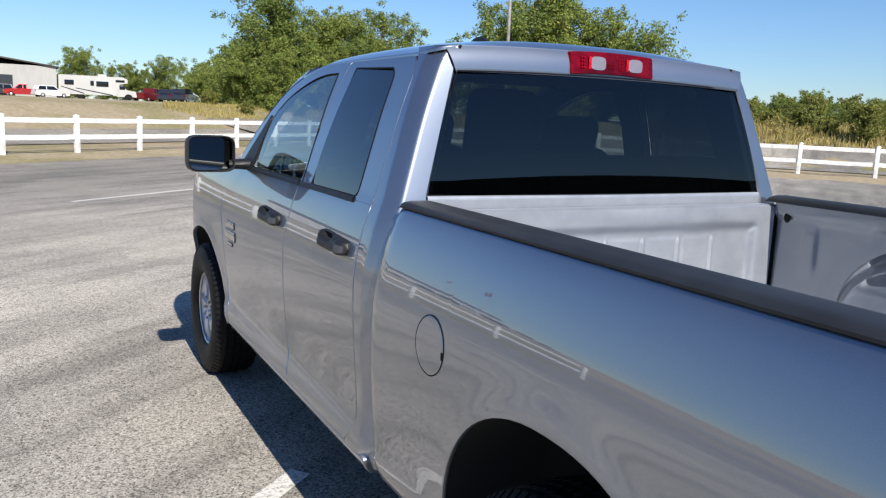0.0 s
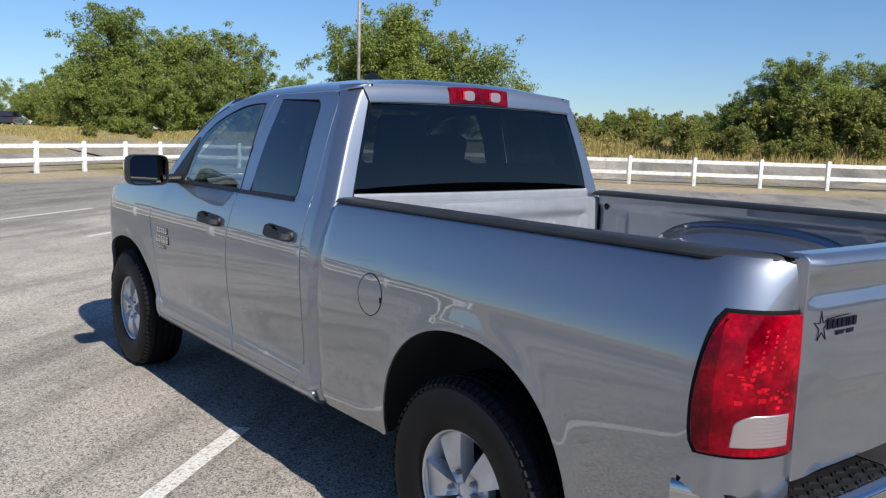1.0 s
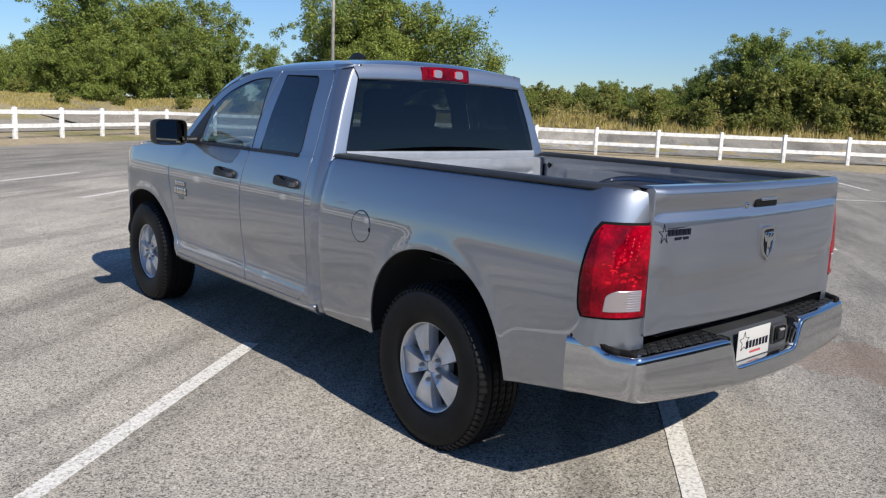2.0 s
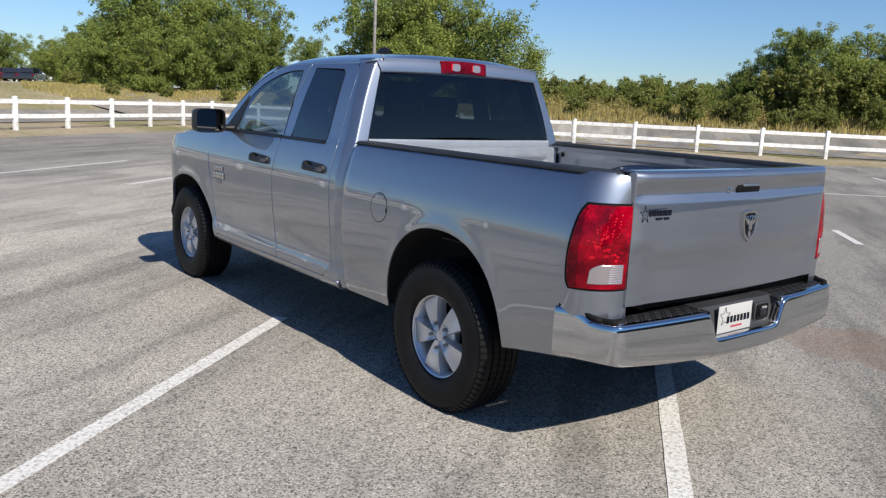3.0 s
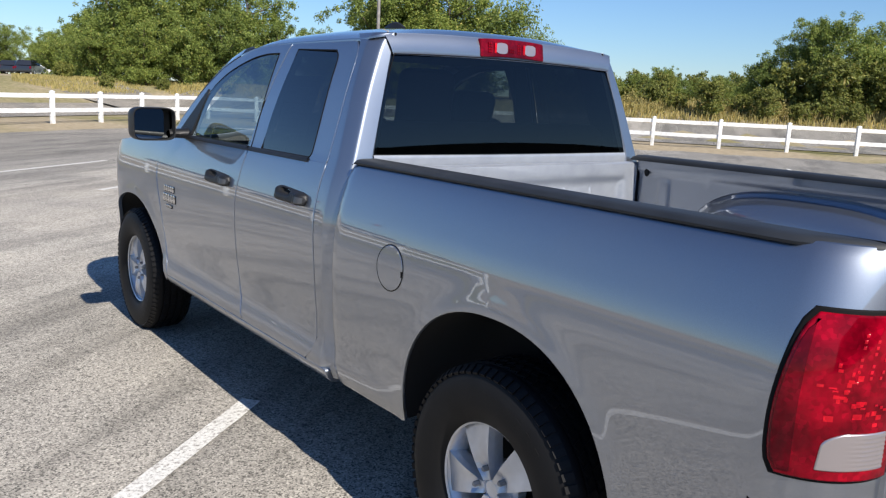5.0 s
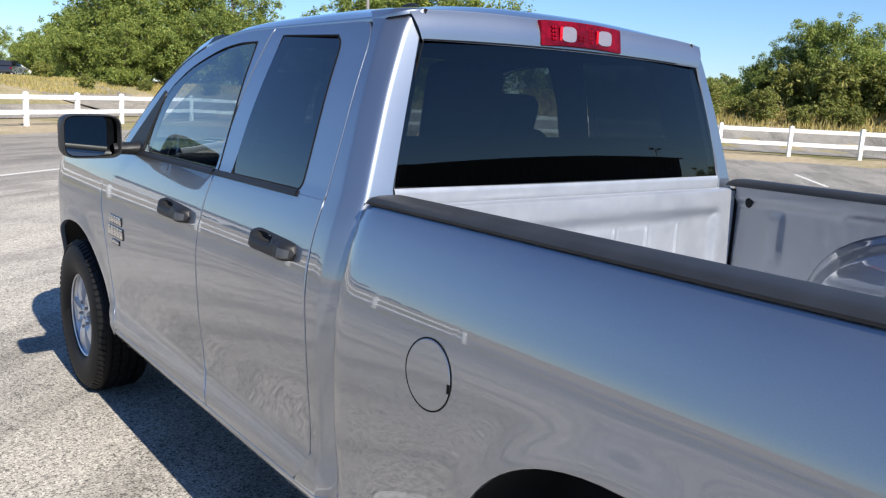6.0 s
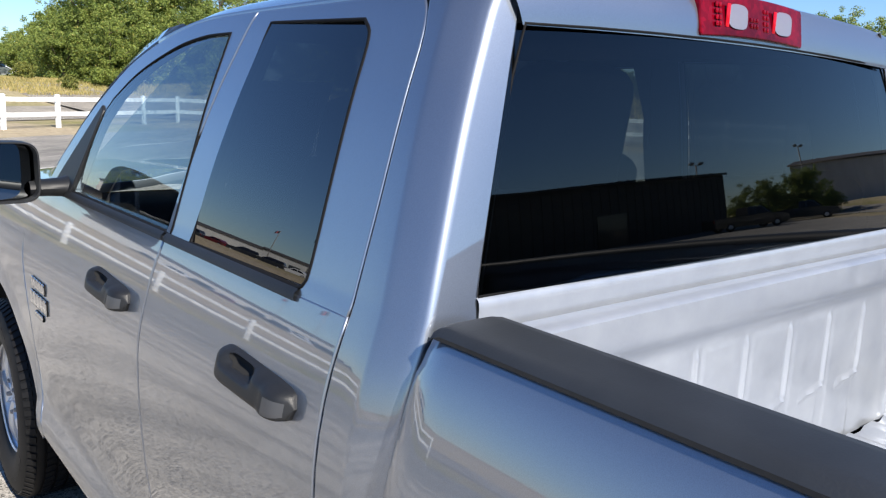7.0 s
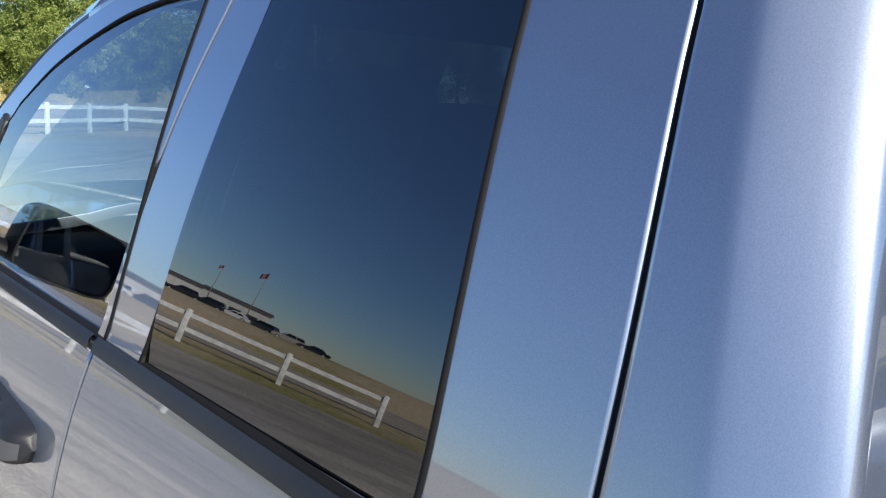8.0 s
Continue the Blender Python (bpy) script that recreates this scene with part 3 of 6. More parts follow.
def truck_side(sx):
    """Everything that stands on one flank: bed side, doors, fender, lamps, mirror, wheels."""
    # --- bed side: flank and rounded rear corner in one pressing
    bm = bmesh.new()
    ys = [0.975 - 0.003 * i for i in range(2)] + list(np.linspace(0.95, 0.50, 16))
    arch = [rear_arch(t) for t in np.linspace(0, 1, 41)]
    zs_n = 34
    cols = []

    def bottom(y):
        if y > 0:
            return 0.435
        return 0.465 + 0.06 * min(1, max(0, (-0.5 - y) / 0.35))

    for y in ys:
        cols.append((y, bottom(y), 0.0))
    for q in sorted(arch, key=lambda p: -p[0]):
        cols.append((float(q[0]), max(float(q[1]), bottom(float(q[0]))), 0.0))
    for y in np.linspace(-0.52, -0.86, 10):
        cols.append((float(y), bottom(y), 0.0))
    for a in np.linspace(0.08, 1.0, 13):
        t = a * math.pi / 2
        cols.append((-0.87 - 0.185 * math.sin(t), 0.53 + 0.20 * a ** 2 if a < 0.6 else 0.72, 0.195 * (1 - math.cos(t))))
    rows = []
    for y, zb, inset in cols:
        row = []
        for j in range(zs_n + 1):
            f = j / zs_n
            z = zb + (1.333 - zb) * (1 - (1 - f) ** 1.25)
            nose = 0.010 * max(0, (y - 0.93) / 0.045) ** 2 if y > 0.93 else 0.0
            drop = -0.008 * max(0, (y - 0.90) / 0.075) ** 3 if y > 0.90 else 0.0
            row.append((sx * (bed_w(y, z) - inset - nose), y, z + (drop if f > 0.9 else 0)))
        rows.append(row)
    grid(bm, rows)
    face_out(bm, (sx, 0, 0))
    hem(bm, (-sx * 0.014, 0, 0))
    side = part("bed_side", bm, PAINT, truck)
    # fuel door: a round flap in a dark groove
    bm = bmesh.new()
    fc, fr = (0.555, 0.995), 0.079

    def disc(r0, r1, off, n=40, steps=4):
        b = bmesh.new()
        rws = []
        for r in np.linspace(r0, r1, steps):
            rws.append([(sx * (bed_w(fc[0] + r * math.cos(t), fc[1] + r * math.sin(t)) + off), fc[0] + r * math.cos(t), fc[1] + r * math.sin(t)) for t in np.linspace(0, 2 * math.pi, n + 1)])
        grid(b, rws)
        bmesh.ops.remove_doubles(b, verts=b.verts[:], dist=1e-6)
        face_out(b, (sx, 0, 0))
        return b

    part("fuel_flap_groove", disc(fr - 0.001, fr + 0.0048, 0.0012, 48, 2), SEAL_SHADE, side)
    b = disc(0.0005, fr - 0.001, 0.0022, 48, 6)
    hem(b, (-sx * 0.004, 0, 0))
    part("fuel_flap", b, PAINT, side)
    part("finger_notch", boxed((sx * (bed_w(0.477, 0.985) + 0.001), 0.479, 0.985), (0.004, 0.010, 0.022), 0.001), SEAL_SHADE, side)
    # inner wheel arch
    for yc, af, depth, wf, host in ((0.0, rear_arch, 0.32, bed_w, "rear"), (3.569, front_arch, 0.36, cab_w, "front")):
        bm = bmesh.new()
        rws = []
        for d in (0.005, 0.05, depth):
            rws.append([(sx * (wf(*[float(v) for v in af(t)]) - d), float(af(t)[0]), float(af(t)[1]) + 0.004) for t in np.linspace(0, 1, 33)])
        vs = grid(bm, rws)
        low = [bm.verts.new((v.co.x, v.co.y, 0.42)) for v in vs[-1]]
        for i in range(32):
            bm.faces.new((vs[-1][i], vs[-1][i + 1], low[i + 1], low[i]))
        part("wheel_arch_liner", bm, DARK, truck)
    # rail cap along the bed
    bm = bmesh.new()
    rws = []
    for y in [0.966, 0.963, 0.955, 0.94] + list(np.linspace(0.9, -1.0, 14)) + [-1.030, -1.038]:
        t = 0.0 if 0.95 > y > -1.03 else 0.004
        t = max(t, 0.016 * max(0.0, (y - 0.94) / 0.026) ** 2)
        k = 0.62 if y > 0.96 or y < -1.034 else 1.0
        zt = 1.344 - t
        xo = 0.893
        if y < -0.85:
            xo -= 0.12 * ((-0.85 - y) / 0.19) ** 2.2
        xi = 0.772
        rws.append([(sx * x, y, z) for x, z in ((xo, 1.322), (xo + 0.002, zt - 0.015), (xo - 0.008, zt - 0.004 * k), (xo - 0.03, zt), (xi + 0.03, zt), (xi + 0.008, zt - 0.004), (xi, zt - 0.014), (xi, 1.318))])
    grid(bm, rws)
    face_out(bm, (0, 0, 1))
    bmesh.ops.holes_fill(bm, edges=[e for e in bm.edges if e.is_boundary], sides=40)
    part("rail_cap", bm, RAILCAP, truck, "black plastic bed rail cap", angle=50)
    # inner bed wall with a pressed channel at its front, and the wheel housing
    bm = bmesh.new()
    rws = []
    for y in list(np.linspace(0.93, 0.66, 37)) + list(np.linspace(0.65, -1.02, 56)):
        row = []
        zb = 1.0 if abs(y) < 0.52 else 0.83
        for z in np.linspace(zb, 1.325, 40):
            rib = 0.009 * math.exp(-(((y - 0.768) / 0.036) ** 4)) / ((1 + math.exp((z - 1.235) / 0.010)) * (1 + math.exp((1.045 - z) / 0.010)))
            row.append((sx * (0.795 + 0.02 / (1 + math.exp((z - 1.262) / 0.005)) - rib), float(y), float(z)))
        rws.append(row)
    grid(bm, rws)
    face_out(bm, (-sx, 0, 0))
    part("bed_inner_wall", bm, PAINT, truck)
    bm = bmesh.new()
    rws = []
    for t in np.linspace(0, math.pi, 31):
        c, s = math.copysign(abs(math.cos(t)) ** 0.7, math.cos(t)), math.sin(t) ** 0.7
        rws.append([(sx * x, hy * c, 0.835 + hz * s) for x, hy, hz in ((0.822, 0.632, 0.415), (0.806, 0.628, 0.412), (0.797, 0.618, 0.404), (0.793, 0.606, 0.394), (0.772, 0.590, 0.378), (0.735, 0.572, 0.358), (0.706, 0.556, 0.330), (0.690, 0.545, 0.285), (0.676, 0.535, 0.17), (0.665, 0.53, 0.0))])
    grid(bm, rws)
    face_out(bm, (-sx, 0, 0.3))
    part("wheel_hump", bm, PAINT, truck)
    for x, z in ((0.7990, 1.262), (0.8135, 0.90)):
        bm = bmesh.new()
        lathe(bm, [(0.0005, -sx * 0.003), (0.012, -sx * 0.003), (0.0155, -sx * 0.001), (0.017, sx * 0.002)], 20, centre=(0, 0, 0))
        bmesh.ops.scale(bm, vec=(1, 0.95, 1.35), verts=bm.verts[:])
        bmesh.ops.translate(bm, vec=(sx * x, 0.872, z), verts=bm.verts[:])
        face_out(bm, (-sx, 0, 0))
        part("stake_hole", bm, DARK, truck)
    bm = bmesh.new()
    tube(bm, [(sx * 0.816, 0.79, 0.915), (sx * 0.785, 0.79, 0.912), (sx * 0.785, 0.79, 0.878), (sx * 0.816, 0.79, 0.875)], [0.006] * 4, 8)
    part("tie_down_hook", bm, STEEL, truck)

    # --- tail lamp, wrapped round the corner
    def corner(a, z, off):
        t = a * math.pi / 2
        y = -0.87 - (0.185 + off) * math.sin(t)
        w = bed_w(-0.9, z) - 0.195 * (1 - math.cos(t)) + off * math.cos(t)
        return (sx * w, y, z)

    def lamp_patch(a0, a1, z0, z1, off, na=14, nz=14, taper=True):
        rws = []
        for j in range(nz + 1):
            g = j / nz
            z = z0 + (z1 - z0) * g
            lo = a0 + ((0.20 * (g - 0.3) ** 1.6 if g > 0.3 else 0.10 * (0.3 - g) ** 2) + 0.05 * abs(2 * g - 1) ** 9 if taper else 0.0)
            rws.append([corner(lo + (a1 - lo) * i / na, z, off) for i in range(na + 1)])
        return rws

    bm = bmesh.new()
    grid(bm, lamp_patch(0.085, 1.0, 0.845, 1.208, 0.004))
    face_out(bm, (sx, -1, 0))
    hem(bm, (-sx * 0.02, 0.02, 0))
    lamp = part("tail_lamp", bm, SEAL_SHADE, truck, "red tail lamp with clear reversing section")
    bm = bmesh.new()
    grid(bm, lamp_patch(0.125, 0.975, 0.853, 1.198, 0.011))
    face_out(bm, (sx, -1, 0))
    hem(bm, (-sx * 0.01, 0.01, 0))
    lens = part("red_lens", bm, LENS, lamp)
    bm = bmesh.new()
    grid(bm, lamp_patch(0.13, 0.27, 0.862, 1.188, 0.0128, 6))
    face_out(bm, (sx, -1, 0))
    hem(bm, (-sx * 0.004, 0.004, 0), 0.001)
    part("side_lens_band", bm, LENS_DEEP, lamp, "deep red band on the side of the lamp")
    # reversing section, and the prism ridges behind the lens
    bm = bmesh.new()
    rib_rows = []
    for j in range(25):
        g = j / 24
        lo = 0.43 + 0.03 * g + 0.13 * max(0.0, (g - 0.62) / 0.38) ** 2.5
        hi = 0.90
        rib_rows.append([corner(lo + (hi - lo) * i / 10, 0.876 + 0.078 * g, 0.0135 + (0.0012 if j % 3 == 1 and i > 4 else 0.0)) for i in range(11)])
    grid(bm, rib_rows)
    face_out(bm, (sx, -1, 0))
    hem(bm, (-sx * 0.006, 0.006, 0))
    part("reversing_lens", bm, LENS_CLEAR, lamp, "clear reversing lens")
    # prism columns and two hot clusters; their sparkle is put in as brighter red
    rl = random.Random(7)
    cells = [(0.60 + 0.085 * c + rl.gauss(0, 0.004), 1.075 + 0.0125 * r, 0.010, 0.0035) for c in range(3) for r in range(8) if (c + r) % 4]
    cells += [(rl.gauss(0.52, 0.07), rl.gauss(1.062, 0.022), rl.uniform(0.008, 0.026), rl.uniform(0.002, 0.006)) for _ in range(16)]
    cells += [(rl.gauss(0.66, 0.10), rl.gauss(1.0, 0.020), rl.uniform(0.010, 0.034), rl.uniform(0.002, 0.007)) for _ in range(16)]
    for a, z, wa, hz in cells:
        bm = bmesh.new()
        mid = corner(a, z, 0.0132)
        vs4 = [bm.verts.new(corner(a + da, z + dz, 0.0116)) for da, dz in ((-wa, -hz), (wa, -hz), (wa, hz), (-wa, hz))]
        m4 = bm.verts.new(mid)
        for q in range(4):
            bm.faces.new((vs4[q], vs4[(q + 1) % 4], m4))
        face_out(bm, (sx, -1, 0))
        part("prism_sparkle_facet", bm, LENS_HOT, lens)

    # --- cab corner: C-pillar, rounded to the back
    bm = bmesh.new()
    rws = []
    for z in list(np.linspace(0.43, 1.33, 19)) + list(np.linspace(1.35, 1.80, 18)) + [1.815, 1.83, 1.843]:
        z = float(z)
        ya = GAP_Y(z) if z > 0.56 else 1.122 + 0.06 * max(0.0, (0.56 - z) / 0.08)
        ya = min(ya, 1.19) + (0.09 * max(0, (z - 1.775) / 0.068) ** 2)
        ya -= 0.0055
        w, yb = cab_corner(z)
        row = [(sx * cab_w(ya, z), ya, z), (sx * (w - 0.0005), 0.5 * ya + 0.5 * (yb + 0.078), z), (sx * (w - 0.001), yb + 0.078, z)]
        for dx, dy in ((0.0016, 0.072), (0.0036, 0.0665), (0.0070, 0.0590), (0.0130, 0.0470), (0.0192, 0.0350), (0.0258, 0.0230), (0.0325, 0.0125), (0.0365, 0.0082), (0.0420, 0.0056), (0.0490, 0.0045)):
            row.append((sx * (w - dx), yb + dy, z))
        xin = 0.768 - 0.118 * max(0, (z - 1.352) / 0.408) if z > 1.352 else 0.768
        row.append((sx * (xin + 0.012), yb, z))
        row.append((sx * (xin + 0.004), yb + 0.006, z))
        rws.append(row)
    grid(bm, rws)
    face_out(bm, (sx, -1, 0))
    hem(bm, (-sx * 0.02, 0.012, 0))
    part("cab_corner", bm, PAINT, truck)
    bm = bmesh.new()
    tube(bm, [(sx * (0.664 - 0.012 * i), 1.078 + 0.002 * i, 1.765 + 0.026 * i) for i in range(4)], [0.0045] * 4, 6)
    part("roof_seam", bm, SEAL_SHADE, truck)

    # --- doors; the side glass is one even curve from sill to roof
    def pane_w(y, z):
        f = (z - 1.316) / 0.46
        return 0.8962 - 0.1595 * f + 0.060 * f * (1 - f) + (0.021 * (y - 1.53) if y < 1.8 else 0.0)

    def door(name, lo_rear, lo_front, up_rear, up_front, top, glass, y_handle, glass_mat, sheet=None):
        d = new(name)
        d.parent = truck
        bot = line(lo_rear(0), lo_front(0))
        belt = line(lo_rear(1), lo_front(1))
        panel("door_skin", coons(bot, belt, lo_rear, lo_front, 22, 30), cab_w, sx, PAINT, d, 0.03)
        a0, a1 = up_rear(0), up_front(0)
        outer = (line(a1, a0), up_rear, top, flip(up_front))
        ring("window_surround", outer, glass, 40, cab_w, sx, PAINT, d, 0.03, -0.001)
        ring("inner_trim", outer, glass, 40, cab_w, sx, DARK, d, 0.0, -0.036)
        inner2 = []
        cen = sum((g(0.5) for g in glass)) / 4
        for g in glass:
            inner2.append(lambda t, g=g: g(t) + (cen - g(t)) * 0.005)
        ring("window_seal", glass, inner2, 40, cab_w, sx, SEAL_SHADE, d, 0.012, 0.0015, "", 2)
        edge4 = sheet or inner2
        pane = coons(flip(edge4[0]), edge4[2], edge4[1], flip(edge4[3]), 12, 20)
        bmg = bmesh.new()
        grid(bmg, [[(sx * pane_w(float(q[0]), float(q[1])), float(q[0]), float(q[1])) for q in r] for r in pane])
        face_out(bmg, (sx, 0, 0))
        g = part("window_pane", bmg, glass_mat, d, "tinted side glass")
        g.visible_shadow = glass_mat is TINT
        if name == "rear_door" and sx < 0:
            bms = bmesh.new()
            grid(bms, [[(sx * (pane_w(y, z) - 0.006 - 0.002 * math.sin(9 * y)), y, z) for y in map(float, np.linspace(1.405, 1.69, 12))] for z in map(float, np.linspace(1.40, 1.66, 10))])
            face_out(bms, (sx, 0, 0))
            st = part("window_sticker", bms, STICKER, d, "price sheet taped inside the tinted rear glass")
            for z0, z1, y0, y1 in ((1.612, 1.640, 1.44, 1.66), (1.575, 1.595, 1.60, 1.66), (1.575, 1.595, 1.43, 1.48), (1.535, 1.541, 1.42, 1.67), (1.49, 1.52, 1.44, 1.60), (1.43, 1.47, 1.50, 1.66)):
                bms = bmesh.new()
                grid(bms, [[(sx * (pane_w(y, z) - 0.0035 - 0.002 * math.sin(9 * y)), y, z) for y in map(float, np.linspace(y0, y1, 6))] for z in (z0, (z0 + z1) / 2, z1)])
                face_out(bms, (sx, 0, 0))
                part("print_bar", bms, STICKER_INK, st)
        # black moulding along the sill of the window
        y0, y1 = (1.300, 1.900) if name == "rear_door" else (1.916, float(glass[0](0)[0]) + 0.07)
        bmm = bmesh.new()
        grid(bmm, [[(sx * (cab_w(float(y), z) + o), float(y), z) for y in np.linspace(y0, y1, 10)] for z, o in ((1.298, 0.001), (1.300, 0.006), (1.313, 0.007), (1.319, 0.002))])
        face_out(bmm, (sx, 0, 0))
        part("sill_moulding", bmm, BLACK, d, "black window sill moulding")
        door_handle(sx, *y_handle, d)
        return d

    rg_lo, rg_up = gap_side(REAR_GAP, 0.0065), gap_side(REAR_GAP_UP, 0.0065)
    b_lo_r, b_up_r = gap_side(B_GAP, -0.0065), gap_side(B_GAP_UP, -0.0065)
    b_lo_f, b_up_f = gap_side(B_GAP, 0.0065), gap_side(B_GAP_UP, 0.0065)
    f_lo = gap_side(F_GAP, -0.005)
    rear_glass = (line((1.775, 1.316), (1.318, 1.316)), spline([(1.318, 1.316), (1.296, 1.323), (1.288, 1.345), (1.297, 1.46), (1.318, 1.66), (1.333, 1.745), (1.365, 1.772)]),
                  line((1.365, 1.772), (1.728, 1.782)), line((1.728, 1.782), (1.775, 1.316)))
    rear_sheet = (line((1.773, 1.318), (1.287, 1.318)), line((1.287, 1.318), (1.338, 1.776)), line((1.338, 1.776), (1.726, 1.781)), line((1.726, 1.781), (1.773, 1.318)))
    door("rear_door", rg_lo, b_lo_r, rg_up, b_up_r, line(rg_up(1), b_up_r(1)), rear_glass, (1.215, 1.495, 1.150), TINT, rear_sheet)
    up_front = spline([(2.984, 1.306), (2.86, 1.45), (2.70, 1.58)])
    top_f = spline([(1.827, 1.808), (2.05, 1.803), (2.26, 1.776), (2.50, 1.703), (2.70, 1.58)])
    front_glass = (line((2.70, 1.316), (1.885, 1.316)), line((1.885, 1.316), (1.91, 1.766)),
                   spline([(1.91, 1.766), (2.06, 1.762), (2.22, 1.738), (2.43, 1.672), (2.56, 1.60)]), spline([(2.56, 1.60), (2.65, 1.50), (2.70, 1.316)]))
    fd = door("front_door", b_lo_f, f_lo, b_up_f, up_front, top_f, front_glass, (2.015, 2.31, 1.140), CLEAR)
    # black sail that carries the mirror
    bm = bmesh.new()
    grid(bm, [[(sx * (cab_w(float(q[0]), float(q[1])) + 0.006), float(q[0]), float(q[1])) for q in r] for r in coons(line((2.70, 1.30), (2.90, 1.31)), line((2.61, 1.56), (2.63, 1.575)), line((2.70, 1.30), (2.61, 1.56)), line((2.90, 1.31), (2.63, 1.575)), 6, 8)])
    face_out(bm, (sx, 0, 0))
    hem(bm, (-sx * 0.015, 0, 0))
    part("mirror_sail", bm, BLACK, fd)
    # badge of raised chrome bars on the front door
    for y0, y1, z0, z1 in ((2.78, 2.95, 0.985, 1.018), (2.76, 2.97, 0.925, 0.970), (2.82, 2.92, 0.892, 0.908)):
        n = 5
        for k in range(n):
            ya, yb2 = y0 + (y1 - y0) * k / n + 0.004, y0 + (y1 - y0) * (k + 1) / n - 0.004
            # black plate set 2 mm low, a shadow edge shaped round the bar
            part("bar_shadow", boxed((sx * (cab_w(2.85, (z0 + z1) / 2) + 0.001), (ya + yb2) / 2, (z0 + z1) / 2 - 0.002), (0.006, yb2 - ya + 0.003, z1 - z0 + 0.004), 0.0015), SEAL_SHADE, fd)
            part("badge_bar", boxed((sx * (cab_w(2.85, (z0 + z1) / 2) + 0.003), (ya + yb2) / 2, (z0 + z1) / 2), (0.008, yb2 - ya, z1 - z0), 0.0025), CHROME, fd)
    # mirror
    mirror = new("wing_mirror")
    mirror.parent = truck
    bm = bmesh.new()
    rws = []
    for y, k in ((2.735, 0.93), (2.692, 0.945), (2.692, 0.985), (2.706, 1.0), (2.76, 1.0), (2.80, 0.95), (2.83, 0.8), (2.845, 0.5), (2.848, 0.02)):
        row = []
        for t in np.linspace(0, 2 * math.pi, 37)[:-1]:
            c, s = math.cos(t), math.sin(t)
            row.append((sx * (1.102 + 0.116 * k * math.copysign(abs(c) ** 0.38, c)), y, 1.378 + 0.090 * k * math.copysign(abs(s) ** 0.38, s)))
        rws.append(row + [row[0]])
    grid(bm, rws)
    bmesh.ops.remove_doubles(bm, verts=bm.verts[:], dist=1e-5)
    bmesh.ops.recalc_face_normals(bm, faces=bm.faces[:])
    part("housing", bm, BLACK, mirror, "black mirror housing")
    bm = bmesh.new()
    rws = []
    for k in (1.0, 0.7, 0.35, 0.01):
        row = []
        for t in np.linspace(0, 2 * math.pi, 37)[:-1]:
            c, s = math.cos(t), math.sin(t)
            row.append((sx * (1.102 + 0.107 * k * math.copysign(abs(c) ** 0.4, c)), 2.722 - 0.026 * k * math.copysign(abs(c) ** 0.4, c), 1.378 + 0.081 * k * math.copysign(abs(s) ** 0.4, s)))
        rws.append(row + [row[0]])
    grid(bm, rws)
    bmesh.ops.remove_doubles(bm, verts=bm.verts[:], dist=1e-5)
    face_out(bm, (0, -1, 0))
    part("mirror_glass", bm, MIRROR, mirror, "dark mirror glass")
    bm = bmesh.new()
    rws = []
    for x, k in ((1.01, 1.0), (0.96, 1.0), (0.92, 1.1), (0.895, 1.35), (0.872, 1.6)):
        rws.append([(sx * x, 2.765 + 0.042 * k * math.cos(t), 1.325 + 0.026 * k * math.sin(t)) for t in np.linspace(0, 2 * math.pi, 15)])
    grid(bm, rws)
    bmesh.ops.remove_doubles(bm, verts=bm.verts[:], dist=1e-5)
    bmesh.ops.recalc_face_normals(bm, faces=bm.faces[:])
    part("arm", bm, BLACK, mirror)

    # --- front fender
    fl = gap_side(F_GAP, 0.005)
    top_c = spline([(2.99, 1.306), (3.3, 1.275), (3.8, 1.225), (4.2, 1.165), (4.42, 1.09)])
    pts = []
    arch_cols = [front_arch(t) for t in np.linspace(0, 1, 37)]
    cols = [(float(q[0]), float(q[1])) for q in arch_cols]
    base = [(2.94, 0.478)] + cols + [(4.2, 0.47), (4.3, 0.49), (4.42, 0.53)]
    n_c = len(base) - 1
    nv = 24
    for i, (yb3, zb) in enumerate(base):
        u = i / n_c
        tt = top_c(min(1, (yb3 - 2.94) / (4.42 - 2.94)))
        row = []
        for j in range(nv + 1):
            v = j / nv
            q = np.array([yb3, zb]) * (1 - v) + np.array(tt) * v
            z = q[1]
            k = min(max((z - 0.478) / (1.306 - 0.478), 0), 1)
            shift = float(fl(k)[0]) - (2.94 * (1 - v) + 2.99 * v)
            fade = max(0.0, 1 - (yb3 - 2.94) / 0.75)
            row.append((float(q[0] + shift * fade), float(z)))
        pts.append(row)
    panel("front_fender", pts, cab_w, sx, PAINT, truck, 0.025)
    # rocker under the doors
    bm = bmesh.new()
    grid(bm, [[(sx * (CAB_LOW(z) + o), float(y), z) for y in np.linspace(1.02, 2.95, 30)] for z, o in ((0.470, -0.002), (0.46, 0), (0.45, 0), (0.43, 0), (0.415, -0.004), (0.405, -0.03))])
    face_out(bm, (sx, 0, 0))
    hem(bm, (-sx * 0.05, 0, 0))
    part("rocker_panel", bm, PAINT, truck)
    # dark shell behind the shut lines
    bm = bmesh.new()
    grid(bm, [[(sx * (CAB_LOW(float(z)) - 0.035), float(y), float(z)) for y in np.linspace(1.03, 3.0, 20)] for z in np.linspace(0.42, 1.32, 14)])
    part("door_inner_shell", bm, DARK, truck)
    bm = bmesh.new()
    rws = []
    for t in np.linspace(0, 1, 9):
        q = B_GAP_UP(t)
        rws.append([(sx * (cab_w(float(q[0]), float(q[1])) - 0.028), float(q[0]) + dy, float(q[1])) for dy in (-0.03, 0.03)])
    grid(bm, rws)
